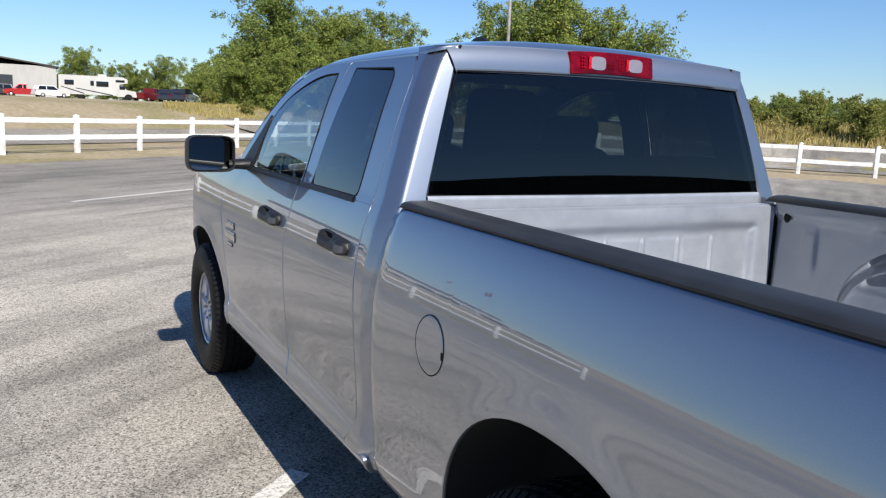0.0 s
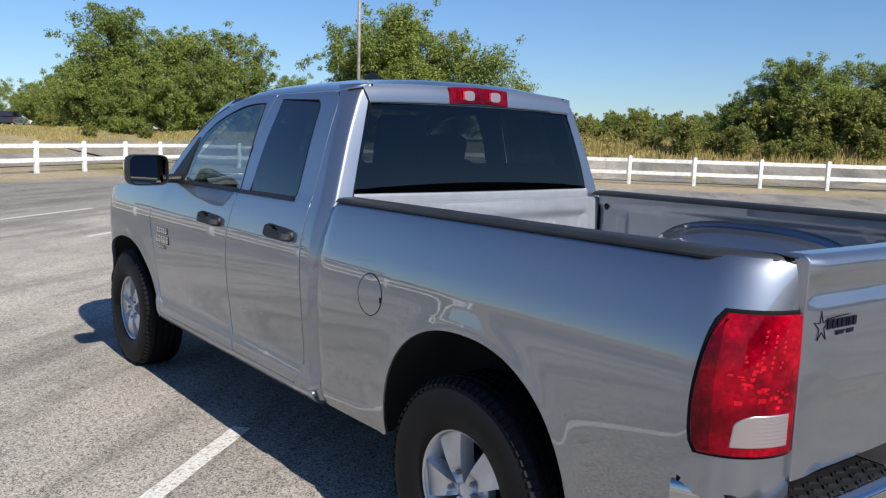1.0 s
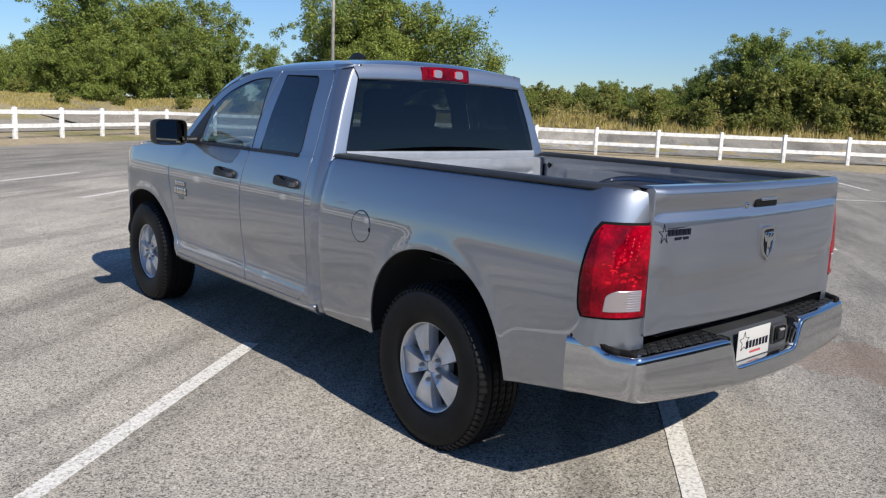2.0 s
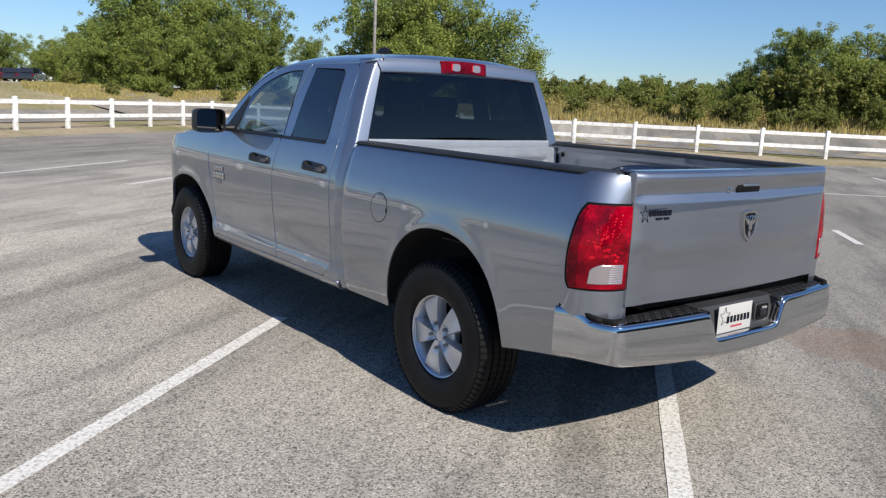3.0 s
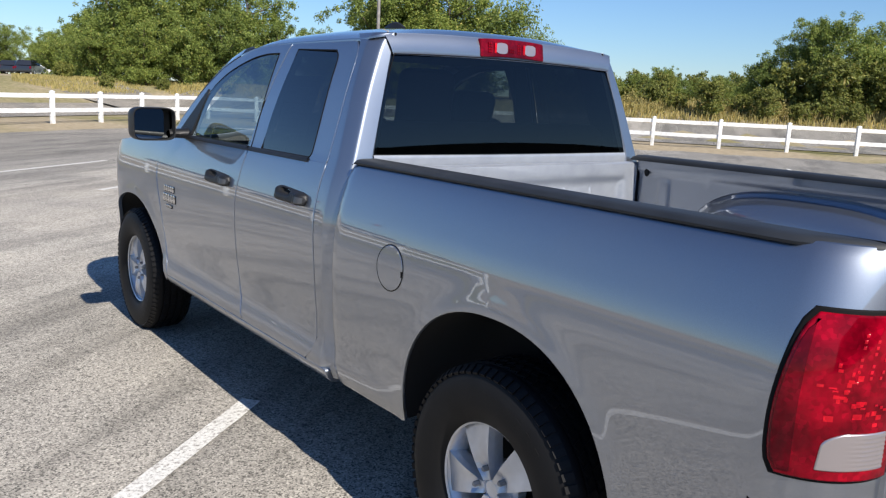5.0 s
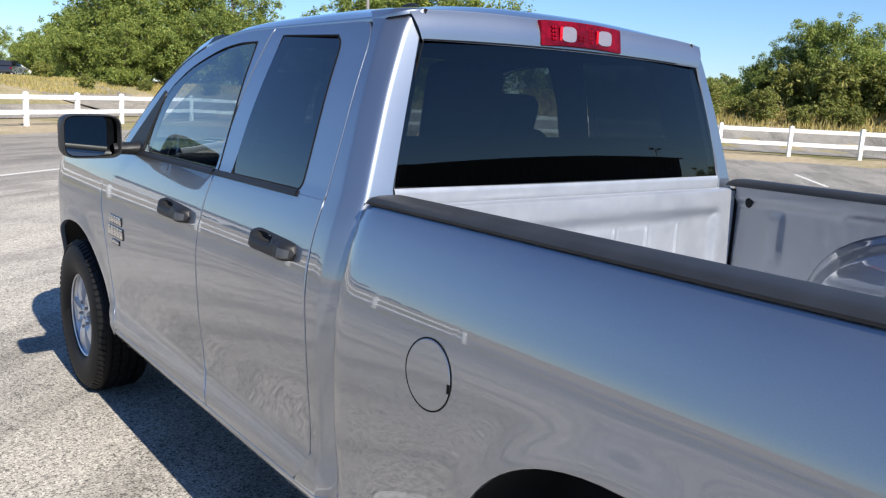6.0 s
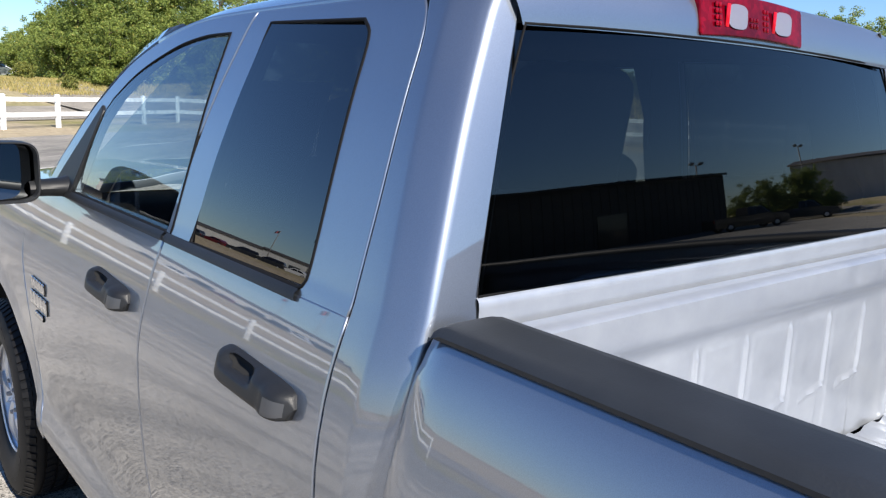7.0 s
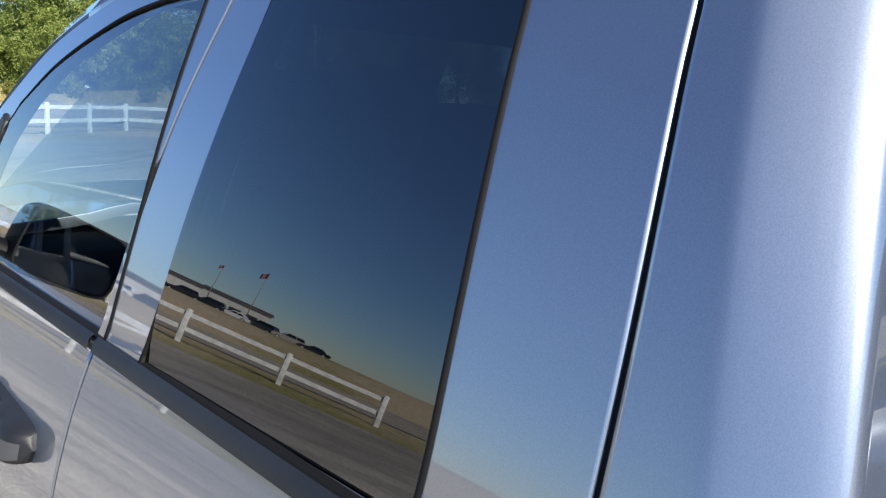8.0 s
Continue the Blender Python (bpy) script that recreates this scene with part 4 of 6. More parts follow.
    part("pillar_trim", bm, DARK, truck)
    bm = bmesh.new()
    rws = []
    for t in np.linspace(0, 0.85, 9):
        q = REAR_GAP_UP(t)
        rws.append([(sx * (cab_w(float(q[0]), float(q[1])) - 0.03), float(q[0]) + dy, float(q[1])) for dy in (-0.05, 0.03)])
    grid(bm, rws)
    part("pillar_trim", bm, DARK, truck)
    # black strip added inside the rear shut line as the gap's shade
    bm = bmesh.new()
    rws = []
    for q in [REAR_GAP(float(t)) for t in np.linspace(0.1, 1, 24)] + [REAR_GAP_UP(float(t)) for t in np.linspace(0.06, 1, 20)]:
        rws.append([(sx * (cab_w(float(q[0]), float(q[1])) - 0.0045), float(q[0]) + dy, float(q[1])) for dy in (-0.005, 0.006)])
    grid(bm, rws)
    face_out(bm, (sx, 0, 0))
    part("gap_shade_strip", bm, SEAL_SHADE, truck)
    wheel("rear_wheel", (sx * 0.852, 0, HUB_Z), sx, truck)
    wheel("front_wheel", (sx * 0.852, WHEELBASE, HUB_Z), sx, truck)


truck_side(-1)
truck_side(1)

# --- roof, windscreen, bonnet
ROOF_TOP = table([(1.07, 1.856), (1.2, 1.893), (1.6, 1.912), (2.0, 1.905), (2.36, 1.848), (2.6, 1.80)])


def roof_edge(y):
    ys = [(1.06, 1.842), (1.2, 1.822), (1.8, 1.818), (2.05, 1.813), (2.26, 1.786), (2.50, 1.713), (2.70, 1.59), (2.97, 1.345)]
    return table(ys)(y)


bm = bmesh.new()
rows = []
for y in np.linspace(1.088, 2.36, 28):
    y = float(y)
    ze = roof_edge(y)
    we = GREEN(min(ze, 1.82)) if y > 1.15 else 0.672 + 0.055 * (y - 1.066) / 0.084
    row = []
    for s in np.linspace(-1, 1, 41):
        s = float(s)
        lift = 1 - abs(s) ** 2.6
        row.append((s * we, y, ze + (ROOF_TOP(y) - ze) * (lift ** 0.75)))
    rows.append(row)
grid(bm, rows)
face_out(bm, (0, 0, 1))
hem(bm, (0, 0, -0.012))
part("roof", bm, PAINT, truck)
for sx in (-1, 1):
    bm = bmesh.new()
    rows = []
    for y in np.linspace(2.36, 2.99, 18):
        y = float(y)
        ze = roof_edge(min(y, 2.97))
        we = cab_w(min(y, 2.97), ze)
        rows.append([(sx * we, y, ze), (sx * (we - 0.03), y + 0.005, ze + 0.035), (sx * (we - 0.075), y + 0.02, ze + 0.05), (sx * (we - 0.1), y + 0.03, ze + 0.04)])
    grid(bm, rows)
    face_out(bm, (sx, 0, 1))
    part("windscreen_pillar", bm, PAINT, truck)
bm = bmesh.new()
grid(bm, [[(float(s) * (0.62 + 0.16 * f), 2.37 + 0.69 * f + 0.10 * f * (1 - float(s) ** 2), 1.845 - 0.51 * f - 0.06 * float(s) ** 2 * (1 - f) + 0.0 * float(s)) for s in np.linspace(-1, 1, 15)] for f in np.linspace(0, 1, 12)])
face_out(bm, (0, 1, 1))
pane = part("windscreen", bm, CLEAR, truck, "clear laminated windscreen")
pane.visible_shadow = False
bm = bmesh.new()
rows = []
for y in np.linspace(3.02, 4.50, 22):
    y = float(y)
    k = (y - 3.02) / 1.48
    ze = 1.285 - 0.06 * k - 0.14 * max(0, k - 0.7) / 0.3
    row = []
    for s in np.linspace(-1, 1, 33):
        s = float(s)
        row.append((s * (0.865 - 0.03 * k - 0.13 * max(0.0, k - 0.6) / 0.4), y + 0.05 * (1 - s * s) * k, ze + 0.045 * (1 - abs(s) ** 2) + 0.018 * math.exp(-(((abs(s) - 0.5) / 0.1) ** 2))))
    rows.append(row)
grid(bm, rows)
face_out(bm, (0, 0, 1))
hem(bm, (0, 0, -0.03))
part("bonnet", bm, PAINT, truck)
for c, s, mt, nm in (((0, 4.46, 0.83), (1.42, 0.10, 0.50), CHROME, "grille"), ((0, 4.50, 0.56), (1.46, 0.16, 0.22), CHROME, "front_bumper")):
    part(nm, boxed(c, s, 0.04), mt, truck)
for sx in (-1, 1):
    part("headlamp", boxed((sx * 0.66, 4.40, 0.98), (0.22, 0.12, 0.22), 0.03), LENS_CLEAR, truck)
# antenna fin
bm = bmesh.new()
rows = []
for f in np.linspace(0, 1, 9):
    y, hgt, wid = 2.14 - 0.2 * f, 0.072 * math.sin(math.pi * min(1, 0.12 + 0.72 * f)) ** 0.8, 0.035 * math.sin(math.pi * (0.08 + 0.84 * f)) ** 0.5
    rows.append([(wid * c, y, 1.912 + hgt * s) for c, s in ((-1, -0.1), (-0.8, 0.5), (-0.35, 0.95), (0, 1), (0.35, 0.95), (0.8, 0.5), (1, -0.1))])
grid(bm, rows)
face_out(bm, (0, 0, 1))
part("antenna_fin", bm, BLACK, truck, "black roof antenna fin")

# --- back of the cab
bm = bmesh.new()
rows = []
for f in np.linspace(0, 1, 9):
    f = float(f)
    row = []
    for s in np.linspace(-1, 1, 41):
        s = float(s)
        bow = 0.012 * (1 - s * s)
        z0 = 1.757 + bow
        z1 = roof_edge(1.088) + (ROOF_TOP(1.088) - roof_edge(1.088)) * (1 - abs(s) ** 2.6) ** 0.75
        x = s * (0.655 + 0.030 * f)
        row.append((x, 1.060 + 0.028 * f ** 2.6, z0 + (z1 - z0) * f - 0.001))
    rows.append(row)
grid(bm, rows)
face_out(bm, (0, -1, 0))
part("rear_header", bm, PAINT, truck)
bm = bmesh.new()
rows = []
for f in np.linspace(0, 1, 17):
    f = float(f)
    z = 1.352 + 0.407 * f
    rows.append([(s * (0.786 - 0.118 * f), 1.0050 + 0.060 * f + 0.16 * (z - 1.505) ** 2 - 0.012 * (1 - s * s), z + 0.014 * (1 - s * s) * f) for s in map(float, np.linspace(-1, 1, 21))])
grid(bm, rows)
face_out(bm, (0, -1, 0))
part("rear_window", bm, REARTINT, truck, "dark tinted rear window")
bm = bmesh.new()
edge = [(s * 0.768, 1.008, 1.352) for s in np.linspace(-1, 1, 9)] + [(0.768 - 0.118 * f, 1.010 + 0.060 * f, 1.352 + 0.407 * f) for f in np.linspace(0.2, 1, 5)]
edge += [(-s * 0.65, 1.060, 1.759 + 0.014 * (1 - s * s)) for s in np.linspace(-1, 1, 9)][1:] + [(-(0.65 + 0.118 * f), 1.070 - 0.060 * f, 1.759 - 0.407 * f) for f in np.linspace(0.2, 1, 5)]
tube(bm, [tuple(map(float, e)) for e in edge], [0.0024] * len(edge), 6, False)
part("rear_window_seal", bm, SEAL_SHADE, truck)
bm = bmesh.new()
grid(bm, [[(float(x), 1.0 - o, z) for x in np.linspace(-0.772, 0.772, 12)] for z, o in ((1.0, 0), (1.28, 0), (1.335, 0.001), (1.345, 0.0), (1.350, -0.004), (1.352, -0.012))])
face_out(bm, (0, -1, 0))
part("cab_back_panel", bm, LITPAINT, truck)
# third brake lamp
bm = bmesh.new()
rows = []
for z, k in ((1.779, 0.985), (1.784, 1.0), (1.82, 1.0), (1.848, 1.0), (1.853, 0.985)):
    rows.append([(0.19 * k * s, 1.0505 + 0.15 * (z - 1.779) + 0.004 * s * s, z + 0.006 * (1 - s * s)) for s in map(float, np.linspace(-1, 1, 15))])
grid(bm, rows)
face_out(bm, (0, -1, 0))
hem(bm, (0, 0.03, 0))
lamp3 = part("brake_lamp", bm, LENS_DEEP, truck, "red high brake lamp with two clear lenses")
for xc in (-0.085, 0.088):
    bm = bmesh.new()
    rows = []
    for r in np.linspace(0.001, 1, 5):
        rows.append([(xc + 0.014 + 0.034 * r * math.copysign(abs(math.cos(t)) ** 0.7, math.cos(t)), 1.0530 + 0.001 * r + 0.0036 * r * math.sin(t), 1.82 + 0.024 * r * math.copysign(abs(math.sin(t)) ** 0.5, math.sin(t))) for t in np.linspace(0, 2 * math.pi, 25)])
    grid(bm, rows)
    bmesh.ops.remove_doubles(bm, verts=bm.verts[:], dist=2e-4)
    face_out(bm, (0, -1, 0))
    part("clear_lens", bm, CARGO_LENS, lamp3, "clear cargo lamp lens")
    part("lens_divider", boxed((xc - 0.024, 1.0540, 1.82), (0.012, 0.003, 0.044), 0.0012), LENS_HOT, lamp3, "bright reflector bar")
    for k in range(8):
        part("reflector_cell", boxed((xc - 0.060 + 0.011 * (k % 2), 1.0527 + 0.0018 * (k // 2), 1.802 + 0.012 * (k // 2)), (0.009, 0.003, 0.009), 0.0012), LENS, lamp3)
for k in range(6):
    part("reflector_cell", boxed((-0.023 + 0.011 * (k % 3), 1.0530 + 0.0018 * (k // 3), 1.806 + 0.012 * (k // 3)), (0.009, 0.003, 0.009), 0.0012), LENS, lamp3)

# --- bed: bulkhead, floor, tailgate
bm = bmesh.new()
rows = []


def step(v, soft):
    return 1.0 / (1 + math.exp(max(-60.0, min(60.0, v / soft))))


for z in list(np.linspace(0.83, 1.14, 40)) + list(np.linspace(1.148, 1.30, 26)):
    z = float(z)
    row = []
    for x in np.linspace(-0.80, 0.80, 401):
        x = float(x)
        recess = step(z - 1.222, 0.009) * step(abs(x) - 0.70, 0.009)
        bead = 0.0
        for xc in (-0.59, -0.41, -0.23, -0.05, 0.13, 0.31, 0.49):
            drop = 0.022 * ((x - xc) / 0.16)
            bead = max(bead, math.exp(-(((x - xc) / 0.008) ** 2)) * step(z - 1.178, 0.004) * step(1.005 - z, 0.004))
            if xc - 0.11 < x < xc:
                bead = max(bead, math.exp(-(((z - 1.005 - drop) / 0.008) ** 2)))
            plate = step(abs(x - xc + 0.085) - 0.07, 0.003) * step(z - 1.182, 0.003)
            bead = max(bead, 0.35 * plate)
        row.append((x, 0.935 + 0.036 * recess - 0.008 * bead * recess, z))
    rows.append(row)
top = rows[-1]
rows.append([(x, y + 0.01, 1.307) for x, y, z in top])
rows.append([(x, y + 0.05, 1.307) for x, y, z in top])
grid(bm, rows)
face_out(bm, (0, -1, 0.2))
part("bulkhead", bm, LITPAINT, truck)
for sx in (-1, 1):
    part("bed_seam", boxed((sx * 0.812, 0.945, 1.07), (0.028, 0.022, 0.47), 0.004), SEAL_SHADE, truck)
bm = bmesh.new()
for x0, x1, y0, y1 in ((-0.69, 0.69, -1.05, 0.96), (-0.82, -0.69, 0.47, 0.96), (0.69, 0.82, 0.47, 0.96), (-0.82, -0.69, -1.05, -0.47), (0.69, 0.82, -1.05, -0.47)):
    rows = []
    for x in np.linspace(x0, x1, max(4, int((x1 - x0) / 0.0165))):
        z = 0.83 + 0.012 * (1 if int((float(x) + 0.82) / 0.0656) % 2 else 0)
        rows.append([(float(x), y, z) for y in (y1, y0)])
    grid(bm, rows)
for f in bm.faces:
    f.normal_update()
    if f.normal.z < 0:
        f.normal_flip()
part("bed_floor", bm, LITPAINT, truck)

gate = new("tailgate")
gate.parent = truck
GATE_OUT = table([(0.772, 0.013), (0.79, 0.0142), (0.85, 0.015), (0.91, 0.0155), (0.938, 0.016), (0.962, 0.023), (0.985, 0.032), (1.0, 0.036), (1.1, 0.034), (1.19, 0.029), (1.212, 0.027), (1.228, 0.020),
                  (1.245, 0.010), (1.262, 0.012), (1.285, 0.025), (1.30, 0.033), (1.315, 0.036), (1.328, 0.034), (1.338, 0.026), (1.346, 0.006)])


def gate_y(x, z):
    side = min(1.0, (0.778 - abs(x)) / 0.10)
    bowl = 1 - (x / 0.78) ** 2
    flat = GATE_OUT(z)
    plain = 0.022
    k = max(0.0, min(1.0, (0.72 - abs(x)) / 0.08)) if z < 1.02 else max(0.0, min(1.0, (0.778 - abs(x)) / 0.035))
    if z > 1.33:
        plain -= 0.014 * ((z - 1.33) / 0.016) ** 2
    return -1.046 - 0.040 * bowl - (flat * k + plain * (1 - k))


bm = bmesh.new()
zs = sorted({0.772, 0.779, 0.79, 0.82, 0.86, 0.9, 0.94, 0.96, 0.968, 0.976, 0.984, 0.992, 1.0, 1.03, 1.06, 1.1, 1.14, 1.18, 1.2, 1.21, 1.22, 1.228, 1.236, 1.25, 1.27, 1.285, 1.292, 1.3, 1.306, 1.315, 1.325, 1.333, 1.34, 1.346})
rows = [[(x, gate_y(x, z), z) for x in map(float, np.linspace(-0.778, 0.778, 61))] for z in zs]
vs = grid(bm, rows)
face_out(bm, (0, -1, 0))
hem(bm, (0, 0.05, 0))
part("gate_skin", bm, PAINT, gate)
part("gate_top_cap", boxed((0, -1.026, 1.335), (1.54, 0.06, 0.016), 0.006), RAILCAP, gate, "black tailgate top cap")
bm = bmesh.new()
grid(bm, [[(x, -1.0, z) for x in (-0.77, 0.77)] for z in (0.80, 1.335)])
face_out(bm, (0, 1, 0))
part("gate_inner", bm, LITPAINT, gate)
# black slab sits flush, standing for the shade in the handle recess
part("handle_shade_slab", boxed((0, gate_y(0, 1.262) - 0.001, 1.262), (0.19, 0.012, 0.042), 0.006), SEAL_SHADE, gate, "black slab for the shade in the tailgate handle recess")
part("handle_pull", boxed((0.012, gate_y(0, 1.262) - 0.008, 1.274), (0.135, 0.014, 0.014), 0.005), PAINT, gate, "silver handle lip")
part("key_lock", boxed((-0.155, gate_y(-0.15, 1.25) - 0.004, 1.253), (0.024, 0.012, 0.024), 0.005), CHROME, gate)
# shield-shaped badge, a plain raised form
bm = bmesh.new()
shield = [(-0.058, 0.066), (-0.03, 0.072), (0.03, 0.072), (0.058, 0.066), (0.056, 0.0), (0.04, -0.045), (0.0, -0.078), (-0.04, -0.045), (-0.056, 0.0)]
yb = gate_y(0, 1.085)
fv = [bm.verts.new((x, yb - 0.012, 1.085 + z)) for x, z in shield]
iv = [bm.verts.new((x * 0.82, yb - 0.012, 1.085 + z * 0.84)) for x, z in shield]
jv = [bm.verts.new((x * 0.78, yb - 0.006, 1.085 + z * 0.80)) for x, z in shield]
bv = [bm.verts.new((x * 1.04, yb + 0.004, 1.085 + z * 1.04)) for x, z in shield]
for i in range(9):
    j = (i + 1) % 9
    bm.faces.new((bv[i], bv[j], fv[j], fv[i]))
    bm.faces.new((fv[i], fv[j], iv[j], iv[i]))
    bm.faces.new((iv[i], iv[j], jv[j], jv[i]))
bm.faces.new(jv)
bmesh.ops.recalc_face_normals(bm, faces=bm.faces[:])
badge = part("badge", bm, CHROME, gate, "chrome shield badge", 20)
bm = bmesh.new()
bm.faces.new([bm.verts.new((x * 0.79, yb - 0.0072, 1.085 + z * 0.81)) for x, z in shield])
face_out(bm, (0, -1, 0))
part("badge_field", bm, SEAL_SHADE, badge, "dark badge field")
bm = bmesh.new()
box(bm, (0, yb - 0.010, 1.10), (0.026, 0.014, 0.07), 0.005)
for sx in (-1, 1):
    box(bm, (sx * 0.027, yb - 0.009, 1.112), (0.022, 0.012, 0.045), 0.005, Matrix.Rotation(sx * 0.5, 4, "Y"))
box(bm, (0, yb - 0.009, 1.05), (0.016, 0.012, 0.045), 0.005)
part("badge_relief", bm, CHROME, badge)
# dealer sticker: bars and a star outline
bm = bmesh.new()
for x0, x1, z0, z1 in ((-0.70, -0.681, 1.158, 1.182), (-0.677, -0.659, 1.158, 1.182), (-0.655, -0.639, 1.158, 1.182), (-0.635, -0.618, 1.158, 1.182), (-0.614, -0.607, 1.158, 1.182), (-0.603, -0.585, 1.158, 1.182), (-0.581, -0.565, 1.158, 1.182), (-0.66, -0.615, 1.140, 1.151), (-0.61, -0.575, 1.140, 1.151), (-0.715, -0.57, 1.187, 1.189)):
    box(bm, ((x0 + x1) / 2, gate_y((x0 + x1) / 2, 1.16) - 0.0015, (z0 + z1) / 2), (x1 - x0, 0.002, z1 - z0))
star = [(-0.723 + (0.030 if k % 2 == 0 else 0.011) * math.sin(math.pi * k / 5), 1.166 + (0.040 if k % 2 == 0 else 0.013) * math.cos(math.pi * k / 5)) for k in range(10)]
pts3 = [(x, gate_y(x, z) - 0.001, z) for x, z in star]
for a, b in zip(pts3, pts3[1:] + pts3[:1]):
    tube(bm, [a, b], [0.0011, 0.0011], 4)
part("sticker", bm, DECAL, gate, "small dark dealer sticker")

# --- chrome rear bumper with step pads
bumper = new("rear_bumper")
bumper.parent = truck


def bumper_plan(u):
    """u from -1 to 1 round the bumper: x, y."""
    s, a = (1 if u > 0 else -1), abs(u)
    if a < 0.66:
        x = 0.845 * a / 0.66
        return s * x, -1.187 + 0.055 * (x / 0.845) ** 2
    if a < 0.74:
        t = (a - 0.66) / 0.08
        return s * (0.845 * (1 - t) ** 2 + 2 * t * (1 - t) * 0.885 + t * t * 0.900), -1.132 * (1 - t) ** 2 - 2 * t * (1 - t) * 1.124 - t * t * 1.085
    f = (a - 0.74) / 0.26
    return s * (0.900 + 0.088 * f), -1.085 + 0.225 * f


def notch(x):
    """How far the top edge drops for the plate."""
    return 1 / (1 + math.exp((abs(x) - 0.285) / 0.011))


bm = bmesh.new()
rows = []
us = list(np.linspace(-1, -0.3, 46)) + list(np.linspace(-0.29, -0.16, 22)) + list(np.linspace(-0.15, 0.15, 16)) + list(np.linspace(0.16, 0.29, 22)) + list(np.linspace(0.3, 1, 46))
for u in map(float, us):
    x, y = bumper_plan(u)
    t = min(1.0, max(0.0, (abs(u) - 0.68) / 0.04))
    nx, ny = math.copysign(0.93 * t, u), -(1 - t) - 0.36 * t
    ln = math.hypot(nx, ny) or 1
    nx, ny = nx / ln, ny / ln
    zt = 0.712 + 0.045 / (1 + math.exp(-(abs(u) - 0.86) / 0.018)) - 0.128 * notch(x)
    zb = 0.492 + 0.045 * min(1, (abs(x) / 0.9) ** 2)
    row = []
    for f, o in ((0, -0.05), (0.0, -0.008), (0.02, 0.0), (0.12, 0.005), (0.35, 0.008), (0.6, 0.007), (0.84, 0.003), (0.945, 0.0), (0.98, -0.004), (0.996, -0.013), (1.0, -0.04)):
        row.append((x + nx * o, y + ny * o, zb + (zt - zb) * f))
    rows.append(row)
grid(bm, rows)
face_out(bm, (0, -1, 0))
part("bumper_shell", bm, CHROME, bumper, "curved chrome bumper shell", 50)
for sx in (-1, 1):
    # black tube put in as the shadow line between bed and bumper
    bm = bmesh.new()
    pts3 = []
    for u in np.linspace(0.70, 0.995, 16):
        x, y = bumper_plan(float(u))
        pts3.append((sx * (x - 0.022), y + 0.018 * (u < 0.78), 0.716 + 0.045 / (1 + math.exp(-(float(u) - 0.86) / 0.018))))
    tube(bm, pts3, [0.016] * 16, 8)
    part("gap_shade_tube", bm, SEAL_SHADE, bumper)
    bm = bmesh.new()
    rows = []
    for x in np.linspace(0.285, 0.94, 22):
        x = float(x)
        yo = -1.185 + 0.055 * (x / 0.80) ** 2 + 0.018 + (0.10 * max(0, (x - 0.8) / 0.14) ** 2)
        rows.append([(sx * x, yo, 0.700), (sx * x, yo + 0.012, 0.710), (sx * x, -1.02, 0.712), (sx * x, -0.99, 0.700)])
    grid(bm, rows)
    face_out(bm, (0, 0, 1))
    pad = part("step_pad", bm, BLACK, bumper, "black ribbed step pad")
    for i in range(16):
        for j in range(4):
            x = 0.33 + 0.034 * i
            y = -1.135 + 0.034 * j + 0.045 * (x / 0.8) ** 2
            if y < -1.03:
                m = Matrix.Rotation(0.6 if (i + j) % 2 else -0.6, 4, "Z")
                part("tread_rib", boxed((sx * x, y, 0.713), (0.026, 0.007, 0.005), 0.0, m), BLACK, pad)
bm = bmesh.new()
grid(bm, [[(x, y, z) for x in (-0.31, -0.1, 0.1, 0.31)] for y, z in ((-1.180, 0.578), (-1.144, 0.586), (-1.132, 0.598), (-1.116, 0.700), (-1.104, 0.714), (-1.0, 0.717))])
face_out(bm, (0, -1, 1))
part("plate_recess", bm, RECESS, bumper, "grained dark grey plate recess")
for sx in (-1, 1):
    bm = bmesh.new()
    grid(bm, [[(sx * (0.305 - 0.02 * (y > -1.1)), y, z) for y in (-1.165, -1.085)] for z in (0.57, 0.712)])
    part("recess_cheek", bm, RECESS, bumper)
socket = part("trailer_socket", boxed((0.175, -1.128, 0.652), (0.118, 0.026, 0.090), 0.012), RECESS, bumper, "black trailer socket in a raised frame")
part("socket_well", boxed((0.175, -1.140, 0.652), (0.096, 0.006, 0.070), 0.010), SEAL_SHADE, socket)
part("socket_cap", boxed((0.175, -1.146, 0.650), (0.058, 0.018, 0.042), 0.008), BLACK, socket)
part("socket_hinge", boxed((0.175, -1.152, 0.674), (0.040, 0.012, 0.010), 0.003), STEEL, socket)
plate = part("dealer_plate", boxed((-0.06, -1.143, 0.650), (0.275, 0.003, 0.135), 0.001), WHITE, bumper, "white dealer plate with a dark word bar", 60)
bm = bmesh.new()
for k in range(7):
    box(bm, (-0.118 + 0.028 * k, -1.1452, 0.646), (0.020, 0.0015, 0.032))
part("plate_bar", bm, DECAL, plate)
bm = bmesh.new()
box(bm, (-0.045, -1.1452, 0.610), (0.09, 0.0015, 0.010))
part("plate_bar", bm, FLAGRED, plate)
bm = bmesh.new()
star = [(-0.145 + (0.042 if k % 2 == 0 else 0.017) * math.sin(math.pi * k / 5), 0.664 + (0.046 if k % 2 == 0 else 0.022) * math.cos(math.pi * k / 5)) for k in range(10)]
for a, b in zip(star, star[1:] + star[:1]):
    tube(bm, [(a[0], -1.145, a[1]), (b[0], -1.145, b[1])], [0.0014, 0.0014], 4)
part("plate_star", bm, DECAL, plate)

part("plate_tab", boxed((-0.045, -1.142, 0.577), (0.11, 0.003, 0.022), 0.001), WHITE, plate, "white tab below the plate")

